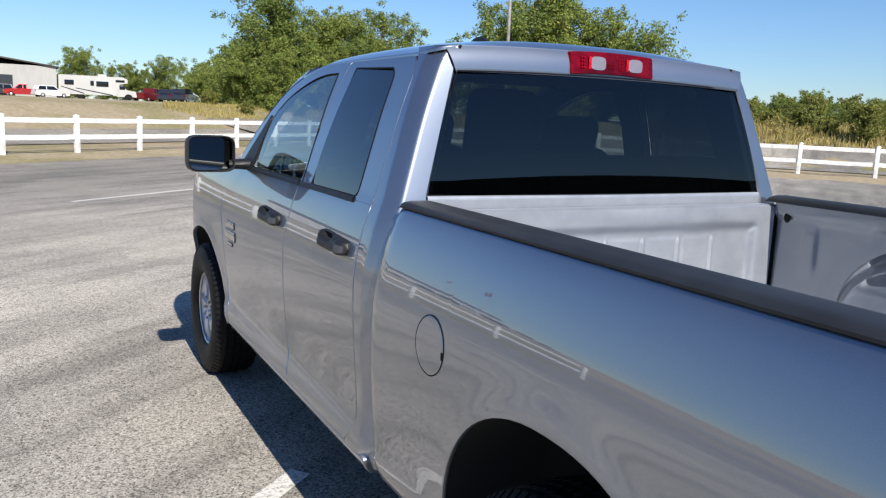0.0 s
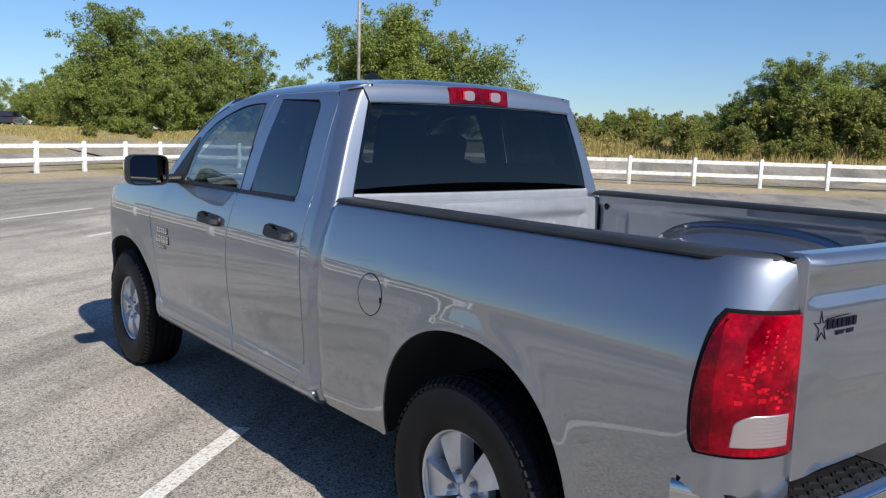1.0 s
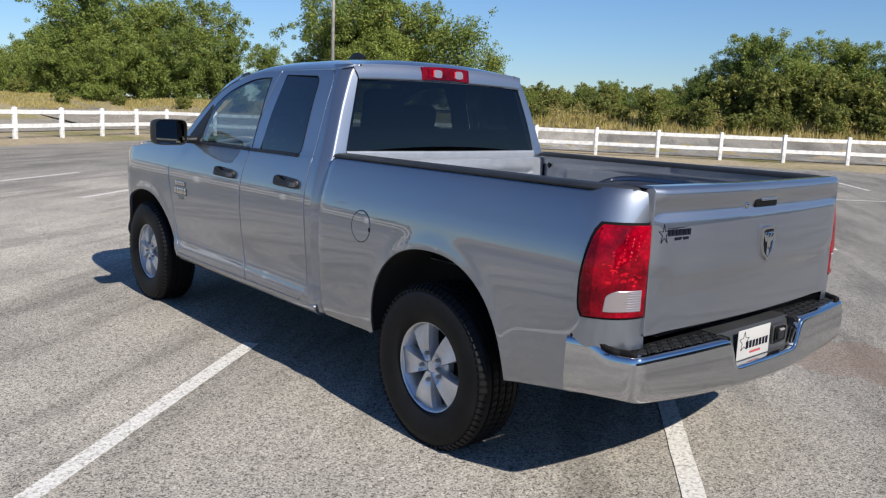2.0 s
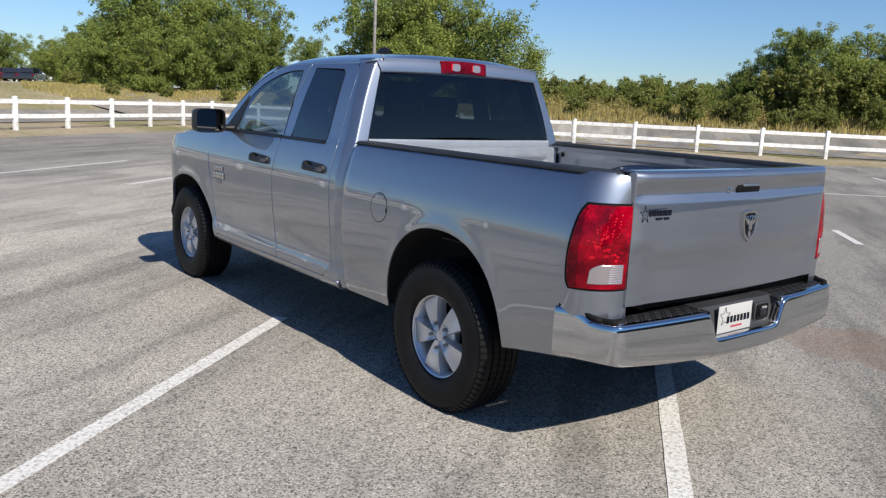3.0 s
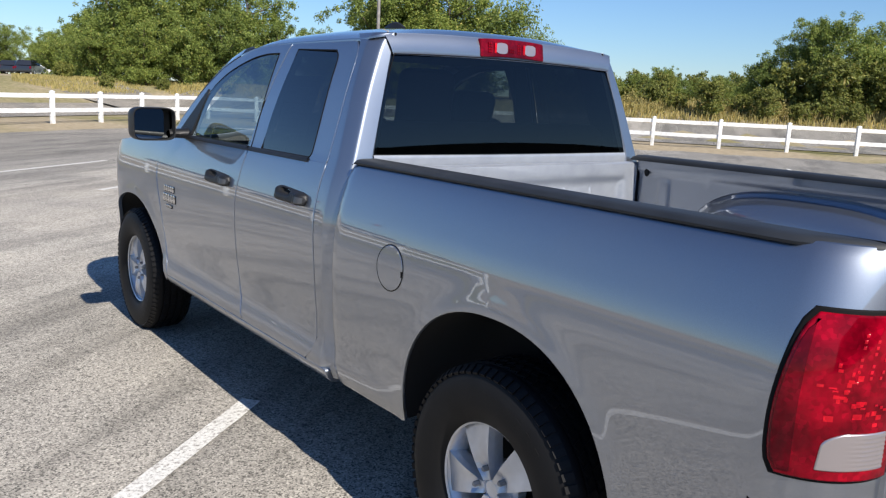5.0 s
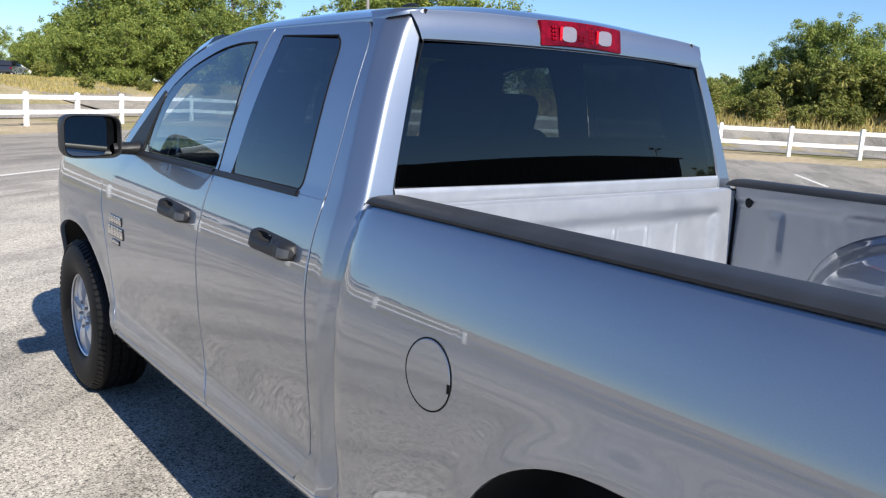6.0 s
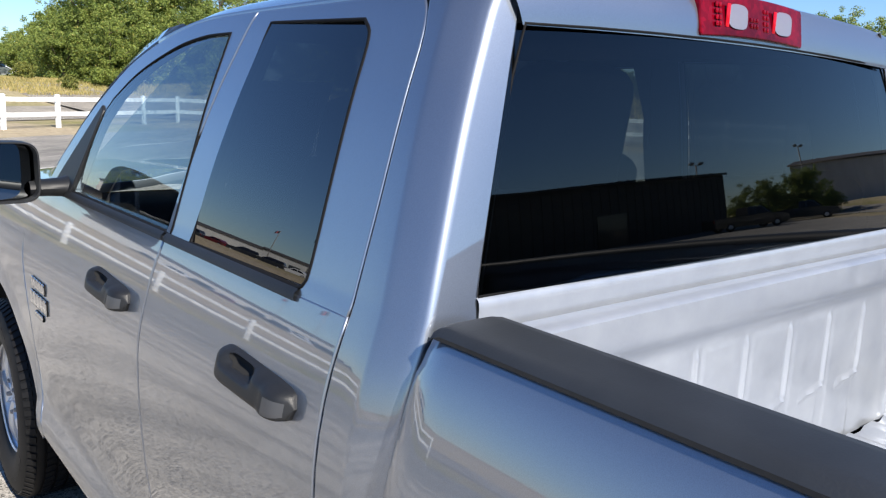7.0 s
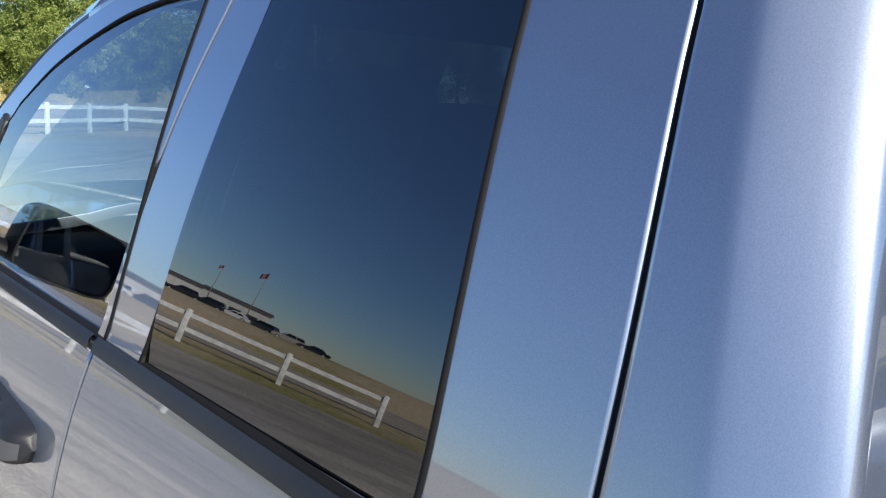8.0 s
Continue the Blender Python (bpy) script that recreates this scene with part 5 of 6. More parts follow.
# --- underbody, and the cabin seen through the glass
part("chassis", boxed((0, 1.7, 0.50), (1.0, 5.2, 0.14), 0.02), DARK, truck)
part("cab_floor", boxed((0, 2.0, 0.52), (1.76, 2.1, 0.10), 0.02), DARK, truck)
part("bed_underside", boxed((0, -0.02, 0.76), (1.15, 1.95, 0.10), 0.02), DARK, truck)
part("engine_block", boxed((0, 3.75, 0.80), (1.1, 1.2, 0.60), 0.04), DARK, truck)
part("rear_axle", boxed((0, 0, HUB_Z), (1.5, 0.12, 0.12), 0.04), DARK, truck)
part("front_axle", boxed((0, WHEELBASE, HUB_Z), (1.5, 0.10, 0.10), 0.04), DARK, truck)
part("dashboard", boxed((0, 2.86, 1.10), (1.55, 0.42, 0.34), 0.08, None, 4), CLOTH, truck, "dark padded dashboard")
part("roof_lining", boxed((0, 1.72, 1.795), (1.28, 1.28, 0.02), 0.008), CLOTH, truck)


def seat(x, y, width, head):
    s = new("seat")
    s.parent = truck
    m = Matrix.Rotation(radians(14), 4, "X")
    part("seat_cushion", boxed((x, y + 0.27, 0.86), (width, 0.52, 0.18), 0.06, None, 4), CLOTH, s)
    bm = bmesh.new()
    box(bm, (x, y, 1.18), (width, 0.16, 0.62), 0.07, m, 4)
    part("seat_back", bm, CLOTH, s)
    for hx in head:
        part("headrest", boxed((x + hx, y - 0.09, 1.535), (0.31, 0.11, 0.20), 0.055, m, 4), CLOTH, s)


seat(-0.40, 1.92, 0.52, (0.0,))
seat(0.40, 1.92, 0.52, (0.0,))
seat(0.0, 1.22, 1.45, ())
part("headrest", boxed((-0.385, 1.20, 1.57), (0.28, 0.11, 0.29), 0.05, Matrix.Rotation(radians(8), 4, "X"), 4), CLOTH, truck, "black rear head restraint")
bm = bmesh.new()
c = Vector((-0.40, 2.52, 1.20))
m = Matrix.Rotation(radians(-62), 3, "X")
pts3 = [c + m @ Vector((0.19 * math.cos(t), 0.19 * math.sin(t), 0)) for t in np.linspace(0, 2 * math.pi, 33)]
tube(bm, pts3, [0.016] * 33, 8, False)
for a in (0.2, math.pi - 0.2, -math.pi / 2):
    tube(bm, [c, c + m @ Vector((0.18 * math.cos(a), 0.18 * math.sin(a), 0))], [0.03, 0.016], 8)
part("steering_wheel", bm, BLACK, truck)
# ------------------------------------------------------------------ ground, lot, road
FENCE_A = Vector((3.466, 27.564, 0.0))          # a post of the north fence
DIR_A = Vector((math.cos(0.664), math.sin(0.664), 0.0))
CORNER = FENCE_A + DIR_A * 2.44 * 4
FENCE_B = Vector((24.07, 15.89, 0.0))
DIR_B = (FENCE_B - CORNER).normalized()
OUT_A = Vector((-DIR_A.y, DIR_A.x, 0))          # away from the lot
OUT_B = Vector((-DIR_B.y, DIR_B.x, 0))


def beyond(x, y):
    """Distance outside the fence line; negative inside the lot."""
    p = Vector((x, y, 0))
    return max((p - CORNER).dot(OUT_A), (p - CORNER).dot(OUT_B))


def land(x, y):
    d = beyond(x, y)
    if d < -2:
        return -0.03
    if d < 0:
        return -0.03 + 0.13 * (d + 2) / 2
    t = min(1.0, max(0.0, (d - 5.0) / 8.5))
    t = t * t * (3 - 2 * t)
    far = max(0.0, d - 10)
    return 0.10 + 1.45 * t + 0.20 * (1 - math.exp(-far / 22)) + 0.0006 * far + 0.12 * noise.noise((x * 0.07, y * 0.07, 0.3)) * t


def axis(fine, far):
    a = list(np.arange(-fine, fine + 0.1, 2.0))
    g = fine
    while g < far:
        g *= 1.25
        a = [-g] + a + [g]
    return a


bm = bmesh.new()
grid(bm, [[(x, y, land(x, y)) for x in axis(70, 2500)] for y in axis(70, 2500)])
face_out(bm, (0, 0, 1))
solid("ground", bm, GROUND, "dry grass and bare earth ground", "ground", kind="structure")


def strip(p0, d, out, a, b, o0, o1, z, n=30):
    m = bmesh.new()
    rws = []
    for k in range(n + 1):
        s = a + (b - a) * k / n
        rws.append([tuple(Vector((*(p0 + d * s + out * o).xy, 0)) + Vector((0, 0, z if z is not None else land(*(p0 + d * s + out * o).xy) + 0.03))) for o in np.linspace(o0, o1, 5)])
    grid(m, rws)
    face_out(m, (0, 0, 1))
    return m


# parking lot: inside both fence lines, its edge frayed
bm = bmesh.new()
rim_pts = []
c0 = CORNER - OUT_A * 1.5 - OUT_B * 1.6
for s in np.arange(-75, 0, 1.0):
    rim_pts.append(c0 + DIR_A * float(s) + OUT_A * (0.22 * noise.noise((float(s) * 0.5, 0, 0))))
for s in np.arange(0, 75, 1.0):
    rim_pts.append(c0 + DIR_B * float(s) + OUT_B * (0.22 * noise.noise((float(s) * 0.5, 5, 0))))
rim_pts += [Vector((75, -95, 0)), Vector((-95, -95, 0))]
bm.faces.new([bm.verts.new((p.x, p.y, 0.0)) for p in rim_pts])
face_out(bm, (0, 0, 1))
bmesh.ops.triangulate(bm, faces=bm.faces[:])
solid("parking_lot", bm, ASPHALT, "pale weathered asphalt parking lot with scuffs", "asphalt", kind="structure")
solid("road", strip(CORNER, DIR_A, OUT_A, -90, 18, 3.4, 7.6, None), ASPHALT, "narrow grey service road beyond the fence", "road", kind="structure")
solid("road", strip(CORNER, DIR_B, OUT_B, -12, 90, 2.0, 8.8, None), ASPHALT, "narrow grey service road beyond the fence", "road", kind="structure")

# stall lines
STALL = Vector((0.770, 0.638, 0))
ACROSS = Vector((-0.638, 0.770, 0))
def painted_line(start, end, wide=0.104):
    """A painted stripe between two points given as (along, across) of the stalls."""
    a = STALL * start[0] + ACROSS * start[1]
    b = STALL * end[0] + ACROSS * end[1]
    out = Vector((-(b - a).y, (b - a).x, 0)).normalized()
    bm = bmesh.new()
    rws = []
    for k in range(41):
        c = a + (b - a) * (k / 40)
        j = 0.006 * noise.noise((c.x * 9, c.y * 9, 0))
        rws.append([tuple(c + out * (h + j))[:2] + (0.004,) for h in (-wide / 2, wide / 2)])
    grid(bm, rws)
    face_out(bm, (0, 0, 1))
    solid("stall_line", bm, LINE, "worn white painted stall line", "road marking", "stall lines", "structure")


for off, s0, s1 in ((2.06, -4.2, 0.57), (-0.62, -1.55, 3.4), (7.80, 7.25, 8.75), (10.52, 7.15, 11.2), (-3.40, 6.6, 7.9), (-4.2, 17.6, 21.0), (-7.4, 17.5, 20.6), (-10.6, 17.5, 20.6)):
    painted_line((s0, off), (s1, off))
painted_line((14.1, -4.4), (15.4, -12.5))

# ------------------------------------------------------------------ fences
POST_H = 1.06


def fence(posts, label):
    f = thing("fence", label, "fence", tuple(posts[0]))
    base = posts[0]
    bm0 = bmesh.new()
    box(bm0, (0, 0, POST_H / 2 - 0.1), (0.127, 0.127, POST_H + 0.2), 0.006)
    me = None
    for i, p in enumerate(posts):
        a = posts[min(i + 1, len(posts) - 1)] - posts[max(i - 1, 0)]
        ang = math.degrees(math.atan2(a.y, a.x))
        if me is None:
            o = part("post", bm0, VINYL, f)
            me = o.data
        else:
            o = new("post", me)
            o.parent = f
        o.matrix_basis = pose(*(p - base), random.uniform(-0.8, 0.8), random.uniform(-0.8, 0.8), ang)
        bmc = bmesh.new()
        vs = [bmc.verts.new(v) for v in ((-0.072, -0.072, 0), (0.072, -0.072, 0), (0.072, 0.072, 0), (-0.072, 0.072, 0), (0, 0, 0.035))]
        lo = [bmc.verts.new(v.co + Vector((0, 0, -0.02))) for v in vs[:4]]
        for k in range(4):
            bmc.faces.new((vs[k], vs[(k + 1) % 4], vs[4]))
            bmc.faces.new((lo[k], lo[(k + 1) % 4], vs[(k + 1) % 4], vs[k]))
        c = part("post_cap", bmc, VINYL, o)
        c.location = (0, 0, POST_H)
    for p, q in zip(posts, posts[1:]):
        for z in (0.44, 0.92):
            d = q - p
            bmr = bmesh.new()
            sag = -0.008
            rws = []
            for t in (0.0, 0.25, 0.5, 0.75, 1.0):
                c = p - base + d * t + Vector((0, 0, z + sag * 4 * t * (1 - t)))
                nrm = Vector((-d.y, d.x, 0)).normalized() * 0.019
                rws.append([c + nrm + Vector((0, 0, -0.07)), c + nrm + Vector((0, 0, 0.07)), c - nrm + Vector((0, 0, 0.07)), c - nrm + Vector((0, 0, -0.07)), c + nrm + Vector((0, 0, -0.07))])
            grid(bmr, rws)
            bmesh.ops.remove_doubles(bmr, verts=bmr.verts[:], dist=1e-5)
            bmesh.ops.recalc_face_normals(bmr, faces=bmr.faces[:])
            part("rail", bmr, VINYL, f)
    return f


def grounded(p, dz=0.0):
    return Vector((p.x, p.y, land(p.x, p.y) + dz))


fence([grounded(FENCE_A + DIR_A * 2.44 * k) for k in range(-9, 5)], "white vinyl two-rail fence along the lot")
fence([grounded(CORNER + (FENCE_B - CORNER) * k / 9) if k < 10 else grounded(FENCE_B + Vector((0.692, -0.722, 0)) * 2.44 * (k - 9)) for k in range(0, 22)], "white vinyl two-rail fence beside the service road")


# ------------------------------------------------------------------ trees
def leaf_mesh(name, centres, count, size, rng, mat, flat=0.0):
    """Small bent leaves scattered round clump centres (x, y, z, radius)."""
    w = np.array([c[3] ** 2 for c in centres])
    pick = rng.choice(len(centres), count, p=w / w.sum())
    cs = np.array(centres)[pick]
    dirs = rng.normal(size=(count, 3))
    dirs /= np.linalg.norm(dirs, axis=1)[:, None]
    rad = cs[:, 3] * (0.25 + 1.15 * rng.random(count) ** 0.8)
    pos = cs[:, :3] + dirs * rad[:, None] * np.array([1, 1, 0.85])
    pos[:, 2] = np.maximum(pos[:, 2], 0.08)
    nrm = dirs * 0.6 + rng.normal(size=(count, 3)) * 0.6 + np.array([0, 0, 0.5])
    nrm /= np.linalg.norm(nrm, axis=1)[:, None]
    t = np.cross(nrm, rng.normal(size=(count, 3)))
    t /= np.linalg.norm(t, axis=1)[:, None]
    b = np.cross(nrm, t)
    s = size * (0.55 + 0.9 * rng.random(count))[:, None]
    verts = np.stack([pos - t * s, pos - b * s * 0.42 + nrm * s * 0.12, pos + t * s, pos + b * s * 0.42 + nrm * s * 0.12], 1).reshape(-1, 3)
    me = bpy.data.meshes.new(name)
    faces = np.arange(count * 4).reshape(-1, 4)
    me.from_pydata(verts.tolist(), [], faces.tolist())
    me.materials.append(mat)
    return me


def tree(name, label, height, spread, seed, low, leaves, size, mat, stems=1):
    rng = np.random.default_rng(seed)
    t = thing(name, label, "tree" if name == "tree" else "shrub")
    bm = bmesh.new()
    clumps = []
    for st in range(stems):
        a0 = rng.random() * 6.28
        off = 0.0 if stems == 1 else spread * 0.30
        bx, by = off * math.cos(a0 + st * 6.28 / stems), off * math.sin(a0 + st * 6.28 / stems)
        hh = height * (1.0 if st == 0 else rng.uniform(0.65, 0.95))
        pts, rad = [], []
        for k in range(7):
            f = k / 6
            pts.append((bx * (0.3 + 0.7 * f) + rng.normal() * 0.06 * height * 0.2, by * (0.3 + 0.7 * f) + rng.normal() * 0.06 * height * 0.2, hh * 0.92 * f - 0.15 * (k == 0)))
            rad.append(0.022 * height * (1 - 0.85 * f) + 0.01)
        tube(bm, pts, rad, 7)
        nl = int(9 / stems) + 4
        for k in range(nl):
            f = low + (0.95 - low) * (k + rng.random() * 0.6) / nl
            i = min(5, int(f * 6))
            p0 = np.array(pts[i]) + (np.array(pts[i + 1]) - np.array(pts[i])) * (f * 6 - i)
            a = a0 + k * 2.4 + rng.normal() * 0.4
            reach = spread * (0.35 + 0.65 * math.sin(math.pi * min(1, (f - low) / (1 - low) * 0.75 + 0.22))) * rng.uniform(0.55, 1.1) / (1 if stems == 1 else 1.35)
            rise = reach * rng.uniform(0.15, 0.6) + 0.05 * height
            p1 = p0 + np.array([math.cos(a), math.sin(a), 0]) * reach * 0.55 + np.array([0, 0, rise * 0.45])
            p2 = p0 + np.array([math.cos(a), math.sin(a), 0]) * reach + np.array([0, 0, rise])
            tube(bm, [tuple(p0), tuple(p1), tuple(p2)], [0.009 * height, 0.006 * height, 0.003 * height], 5)
            clumps.append((*p2, height * rng.uniform(0.05, 0.10)))
            clumps.append((*(p1 + rng.normal(size=3) * 0.03 * height), height * rng.uniform(0.06, 0.11)))
            for _ in range(9):
                d = rng.normal(size=3) * np.array([1, 1, 0.9]) * height * 0.095
                clumps.append((*(p2 + d), height * rng.uniform(0.022, 0.06)))
        for _ in range(26 // stems):
            f, a, rr = rng.uniform(0.04, 0.88), rng.uniform(0, 6.28), spread * 0.55 * math.sqrt(rng.random())
            i = min(5, int(f * 6))
            clumps.append((pts[i][0] + rr * math.cos(a), pts[i][1] + rr * math.sin(a), hh * f, height * rng.uniform(0.07, 0.12)))
        clumps.append((*pts[-1], height * 0.09))
        clumps.append((pts[-1][0] + rng.normal() * 0.05 * height, pts[-1][1], pts[-1][2] + height * 0.06, height * 0.05))
    part("trunk", bm, BARK, t)
    crown = new("crown", leaf_mesh("crown", clumps, leaves, size, rng, mat))
    crown.parent = t
    return t


def place(src, x, y, scale, turn, dz=-0.1):
    o = copy_thing(src, pose(x, y, land(x, y) + dz, 0, 0, turn))
    o.scale = (scale, scale, scale)
    return o


def polar(azimuth, dist):
    """A place seen from beside the truck, by bearing from +y and distance."""
    return -2.8 + dist * math.sin(radians(azimuth)), -2.2 + dist * math.cos(radians(azimuth))


TREES = [tree("tree", "leafy green broad-crowned tree on the field edge", 7.0, 3.0, 11, 0.10, 32000, 0.088, LEAF),
         tree("tree", "tall bushy green tree with ragged outline", 7.5, 2.4, 12, 0.08, 32000, 0.088, LEAF),
         tree("tree", "dense many-stemmed green tree by the field", 6.0, 3.2, 13, 0.05, 32000, 0.086, LEAF, 3),
         tree("tree", "slender young tree with open crown", 5.5, 1.3, 14, 0.25, 7000, 0.085, LEAF)]
SHRUBS = [tree("shrub", "low green field shrub", 2.4, 1.2, 21, 0.05, 5200, 0.085, LEAF2, 3),
          tree("shrub", "scrubby yellow-green bush in dry grass", 1.7, 1.3, 22, 0.05, 4400, 0.08, LEAF2, 3)]
first = [True] * 6


def plant(kind, azimuth, dist, scale, turn):
    x, y = polar(azimuth, dist)
    while beyond(x, y) < 10.2:
        dist += 0.5
        x, y = polar(azimuth, dist)
    src = (TREES + SHRUBS)[kind]
    if first[kind]:
        first[kind] = False
        src.matrix_basis = pose(x, y, land(x, y) - 0.1, 0, 0, turn)
        src.scale = (scale, scale, scale)
        return src
    return place(src, x, y, scale, turn)


for k, a, d, s, r in ((1, 16.3, 58, 1.06, 20), (0, 18.6, 59, 0.91, 100), (1, 21.2, 59, 0.91, 220), (0, 23.8, 57, 0.95, 300), (2, 14.9, 56, 0.74, 50), (2, 19.6, 55, 0.76, 170), (2, 22.4, 55, 0.78, 270), (2, 25.2, 56, 0.73, 10), (2, 17.2, 54, 0.65, 310),
                      (2, 14.9, 64, 0.80, 80), (0, 14.0, 69, 0.74, 200), (2, 13.2, 76, 0.76, 140), (2, 12.3, 112, 1.0, 20), (2, 11.5, 130, 1.05, 90), (0, 9.2, 140, 1.0, 160), (2, 8.2, 150, 0.9, 230), (2, 6.9, 150, 1.05, 300), (2, 5.6, 152, 0.95, 10), (0, 4.3, 150, 1.15, 70), (2, 3.2, 156, 0.95, 120), (0, 28.5, 70, 0.68, 30), (2, 30.5, 74, 0.68, 260),
                      (0, 33.2, 49, 0.88, 40), (1, 35.2, 49, 1.03, 130), (0, 37.4, 49, 0.90, 250), (2, 39.4, 50, 0.83, 330), (2, 32.8, 50, 0.81, 200), (2, 35.8, 47, 0.81, 80), (3, 42.0, 46, 1.00, 20), (3, 44.0, 47, 0.68, 90),
                      (2, 45.4, 84, 0.45, 0), (2, 47.0, 86, 0.43, 99), (2, 48.6, 84, 0.42, 40), (0, 50.2, 84, 0.40, 180), (2, 51.8, 66, 0.35, 260), (0, 52.4, 60, 0.36, 20), (2, 53.6, 84, 0.43, 44), (2, 55.0, 80, 0.42, 120), (2, 56.4, 82, 0.43, 200), (0, 56.2, 62, 0.31, 10), (2, 57.8, 80, 0.42, 70),
                      (2, 46.2, 62, 0.28, 10), (2, 49.4, 60, 0.27, 140), (2, 54.4, 58, 0.25, 250), (2, 57.6, 56, 0.30, 330),
                      (2, 59.3, 49, 0.62, 15), (1, 61.3, 48, 0.65, 75), (2, 63.2, 47, 0.77, 190), (0, 65.6, 49, 0.67, 255), (1, 67.6, 50, 0.62, 310), (2, 70.0, 49, 0.72, 60), (0, 73.0, 50, 0.74, 140), (2, 76.0, 51, 0.69, 200)):
    plant(k, a, d, s, r)
for k, a, d, s, r in ((4, 55.3, 42, 0.80, 0), (5, 47.5, 44, 0.6, 40), (5, 50.0, 48, 0.7, 90), (4, 52.3, 56, 0.9, 130), (5, 57.2, 44, 0.6, 200), (4, 58.6, 43, 0.7, 10), (5, 61.0, 42, 0.6, 60), (5, 64, 41, 0.6, 120),
                      (4, 67.0, 42, 0.7, 180), (5, 69.4, 41, 0.7, 240), (4, 60.2, 46, 1.1, 33), (4, 45.2, 58, 1.3, 40), (4, 46.4, 60, 1.2, 140), (4, 47.6, 62, 1.4, 240), (4, 48.6, 58, 1.2, 10), (4, 50.4, 60, 1.4, 80), (4, 51.4, 54, 1.1, 170), (4, 53.0, 60, 1.4, 220), (4, 54.6, 62, 1.4, 300), (4, 55.8, 56, 1.2, 55), (4, 57.0, 60, 1.4, 115), (4, 44.2, 60, 1.3, 200), (5, 52.0, 46, 0.8, 66), (5, 48.2, 50, 0.9, 166), (4, 62.4, 45, 1.2, 71), (4, 64.6, 46, 1.15, 111), (4, 66.6, 46, 1.2, 215), (4, 68.6, 46, 1.1, 280), (4, 71.5, 46, 1.2, 310), (5, 53.2, 44, 0.6, 265), (5, 62.8, 41, 0.6, 95), (5, 45.6, 50, 0.8, 300), (4, 49.2, 60, 1.0, 20), (5, 15.0, 47, 0.5, 0), (5, 18.5, 46, 0.45, 50), (5, 22.5, 47, 0.5, 150), (5, 12.4, 52, 0.6, 250), (5, 26.4, 48, 0.6, 90)):
    if s >= 1.0 and 44 < a < 58:
        d, s = d + 26, s * 0.98
    plant(k, a, d, s, r)

# tall dry grass on the rise beyond the road
rng = np.random.default_rng(5)
vs, fs = [], []
n = 0
while n < 85000:
    if rng.random() < 0.75:
        a, d = rng.uniform(44, 78), 30 + 46 * rng.random() ** 1.2
        tall = rng.uniform(0.08, 0.32) + 0.28 * rng.random() ** 3
    else:
        a, d = rng.uniform(9.6, 30), rng.uniform(46, 58)
        tall = rng.uniform(0.05, 0.18)
    x, y = polar(a, d)
    if beyond(x, y) < 9.4:
        continue
    z = land(x, y)
    t = rng.uniform(0, 6.28)
    w = rng.uniform(0.012, 0.04)
    lx, ly = rng.normal() * 0.2 * tall, rng.normal() * 0.2 * tall
    c, s = math.cos(t) * w, math.sin(t) * w
    i = len(vs)
    vs += [(x - c, y - s, z - 0.05), (x + c, y + s, z - 0.05), (x + c * 0.7 + lx * 0.4, y + s * 0.7 + ly * 0.4, z + tall * 0.6), (x + lx, y + ly, z + tall), (x - c * 0.7 + lx * 0.4, y - s * 0.7 + ly * 0.4, z + tall * 0.6)]
    fs.append((i, i + 1, i + 2, i + 3, i + 4))
    n += 1
me = bpy.data.meshes.new("tall_grass")
me.from_pydata(vs, [], fs)
me.materials.append(GRASS)
tagged(new("tall_grass", me), "tall dry yellow field grass", "grass", kind="stuff")
# dry weeds among the grass
rng = np.random.default_rng(8)
clumps = []
while len(clumps) < 420:
    x, y = polar(rng.uniform(43, 79), 32 + 50 * rng.random())
    if beyond(x, y) > 10.5:
        r = rng.uniform(0.18, 0.5)
        clumps.append((x, y, land(x, y) + r * rng.uniform(0.4, 1.2), r))
tagged(new("field_weeds", leaf_mesh("field_weeds", clumps, 42000, 0.075, rng, WEED)), "dry olive and yellow weeds in the field", "weeds", kind="stuff")


# ------------------------------------------------------------------ light poles
def light_pole(x, y, height, label):
    p = thing("light_pole", label, "light pole", (x, y, max(land(x, y), 0.0) if beyond(x, y) > -2 else 0.0))
    bm = bmesh.new()
    tube(bm, [(0, 0, -0.1), (0, 0, height)], [0.10, 0.065], 12)
    part("pole", bm, STEEL, p)
    part("cross_arm", boxed((0, 0, height), (1.5, 0.07, 0.07), 0.01), STEEL, p)
    for s in (-1, 1):
        part("flood_head", boxed((s * 0.7, 0.05, height + 0.16), (0.5, 0.36, 0.22), 0.04, Matrix.Rotation(0.4, 4, "X")), STEEL, p)
    return p


px, py = polar(32.6, 41)
light_pole(px, py, 12.0, "tall brown steel parking lot light pole")


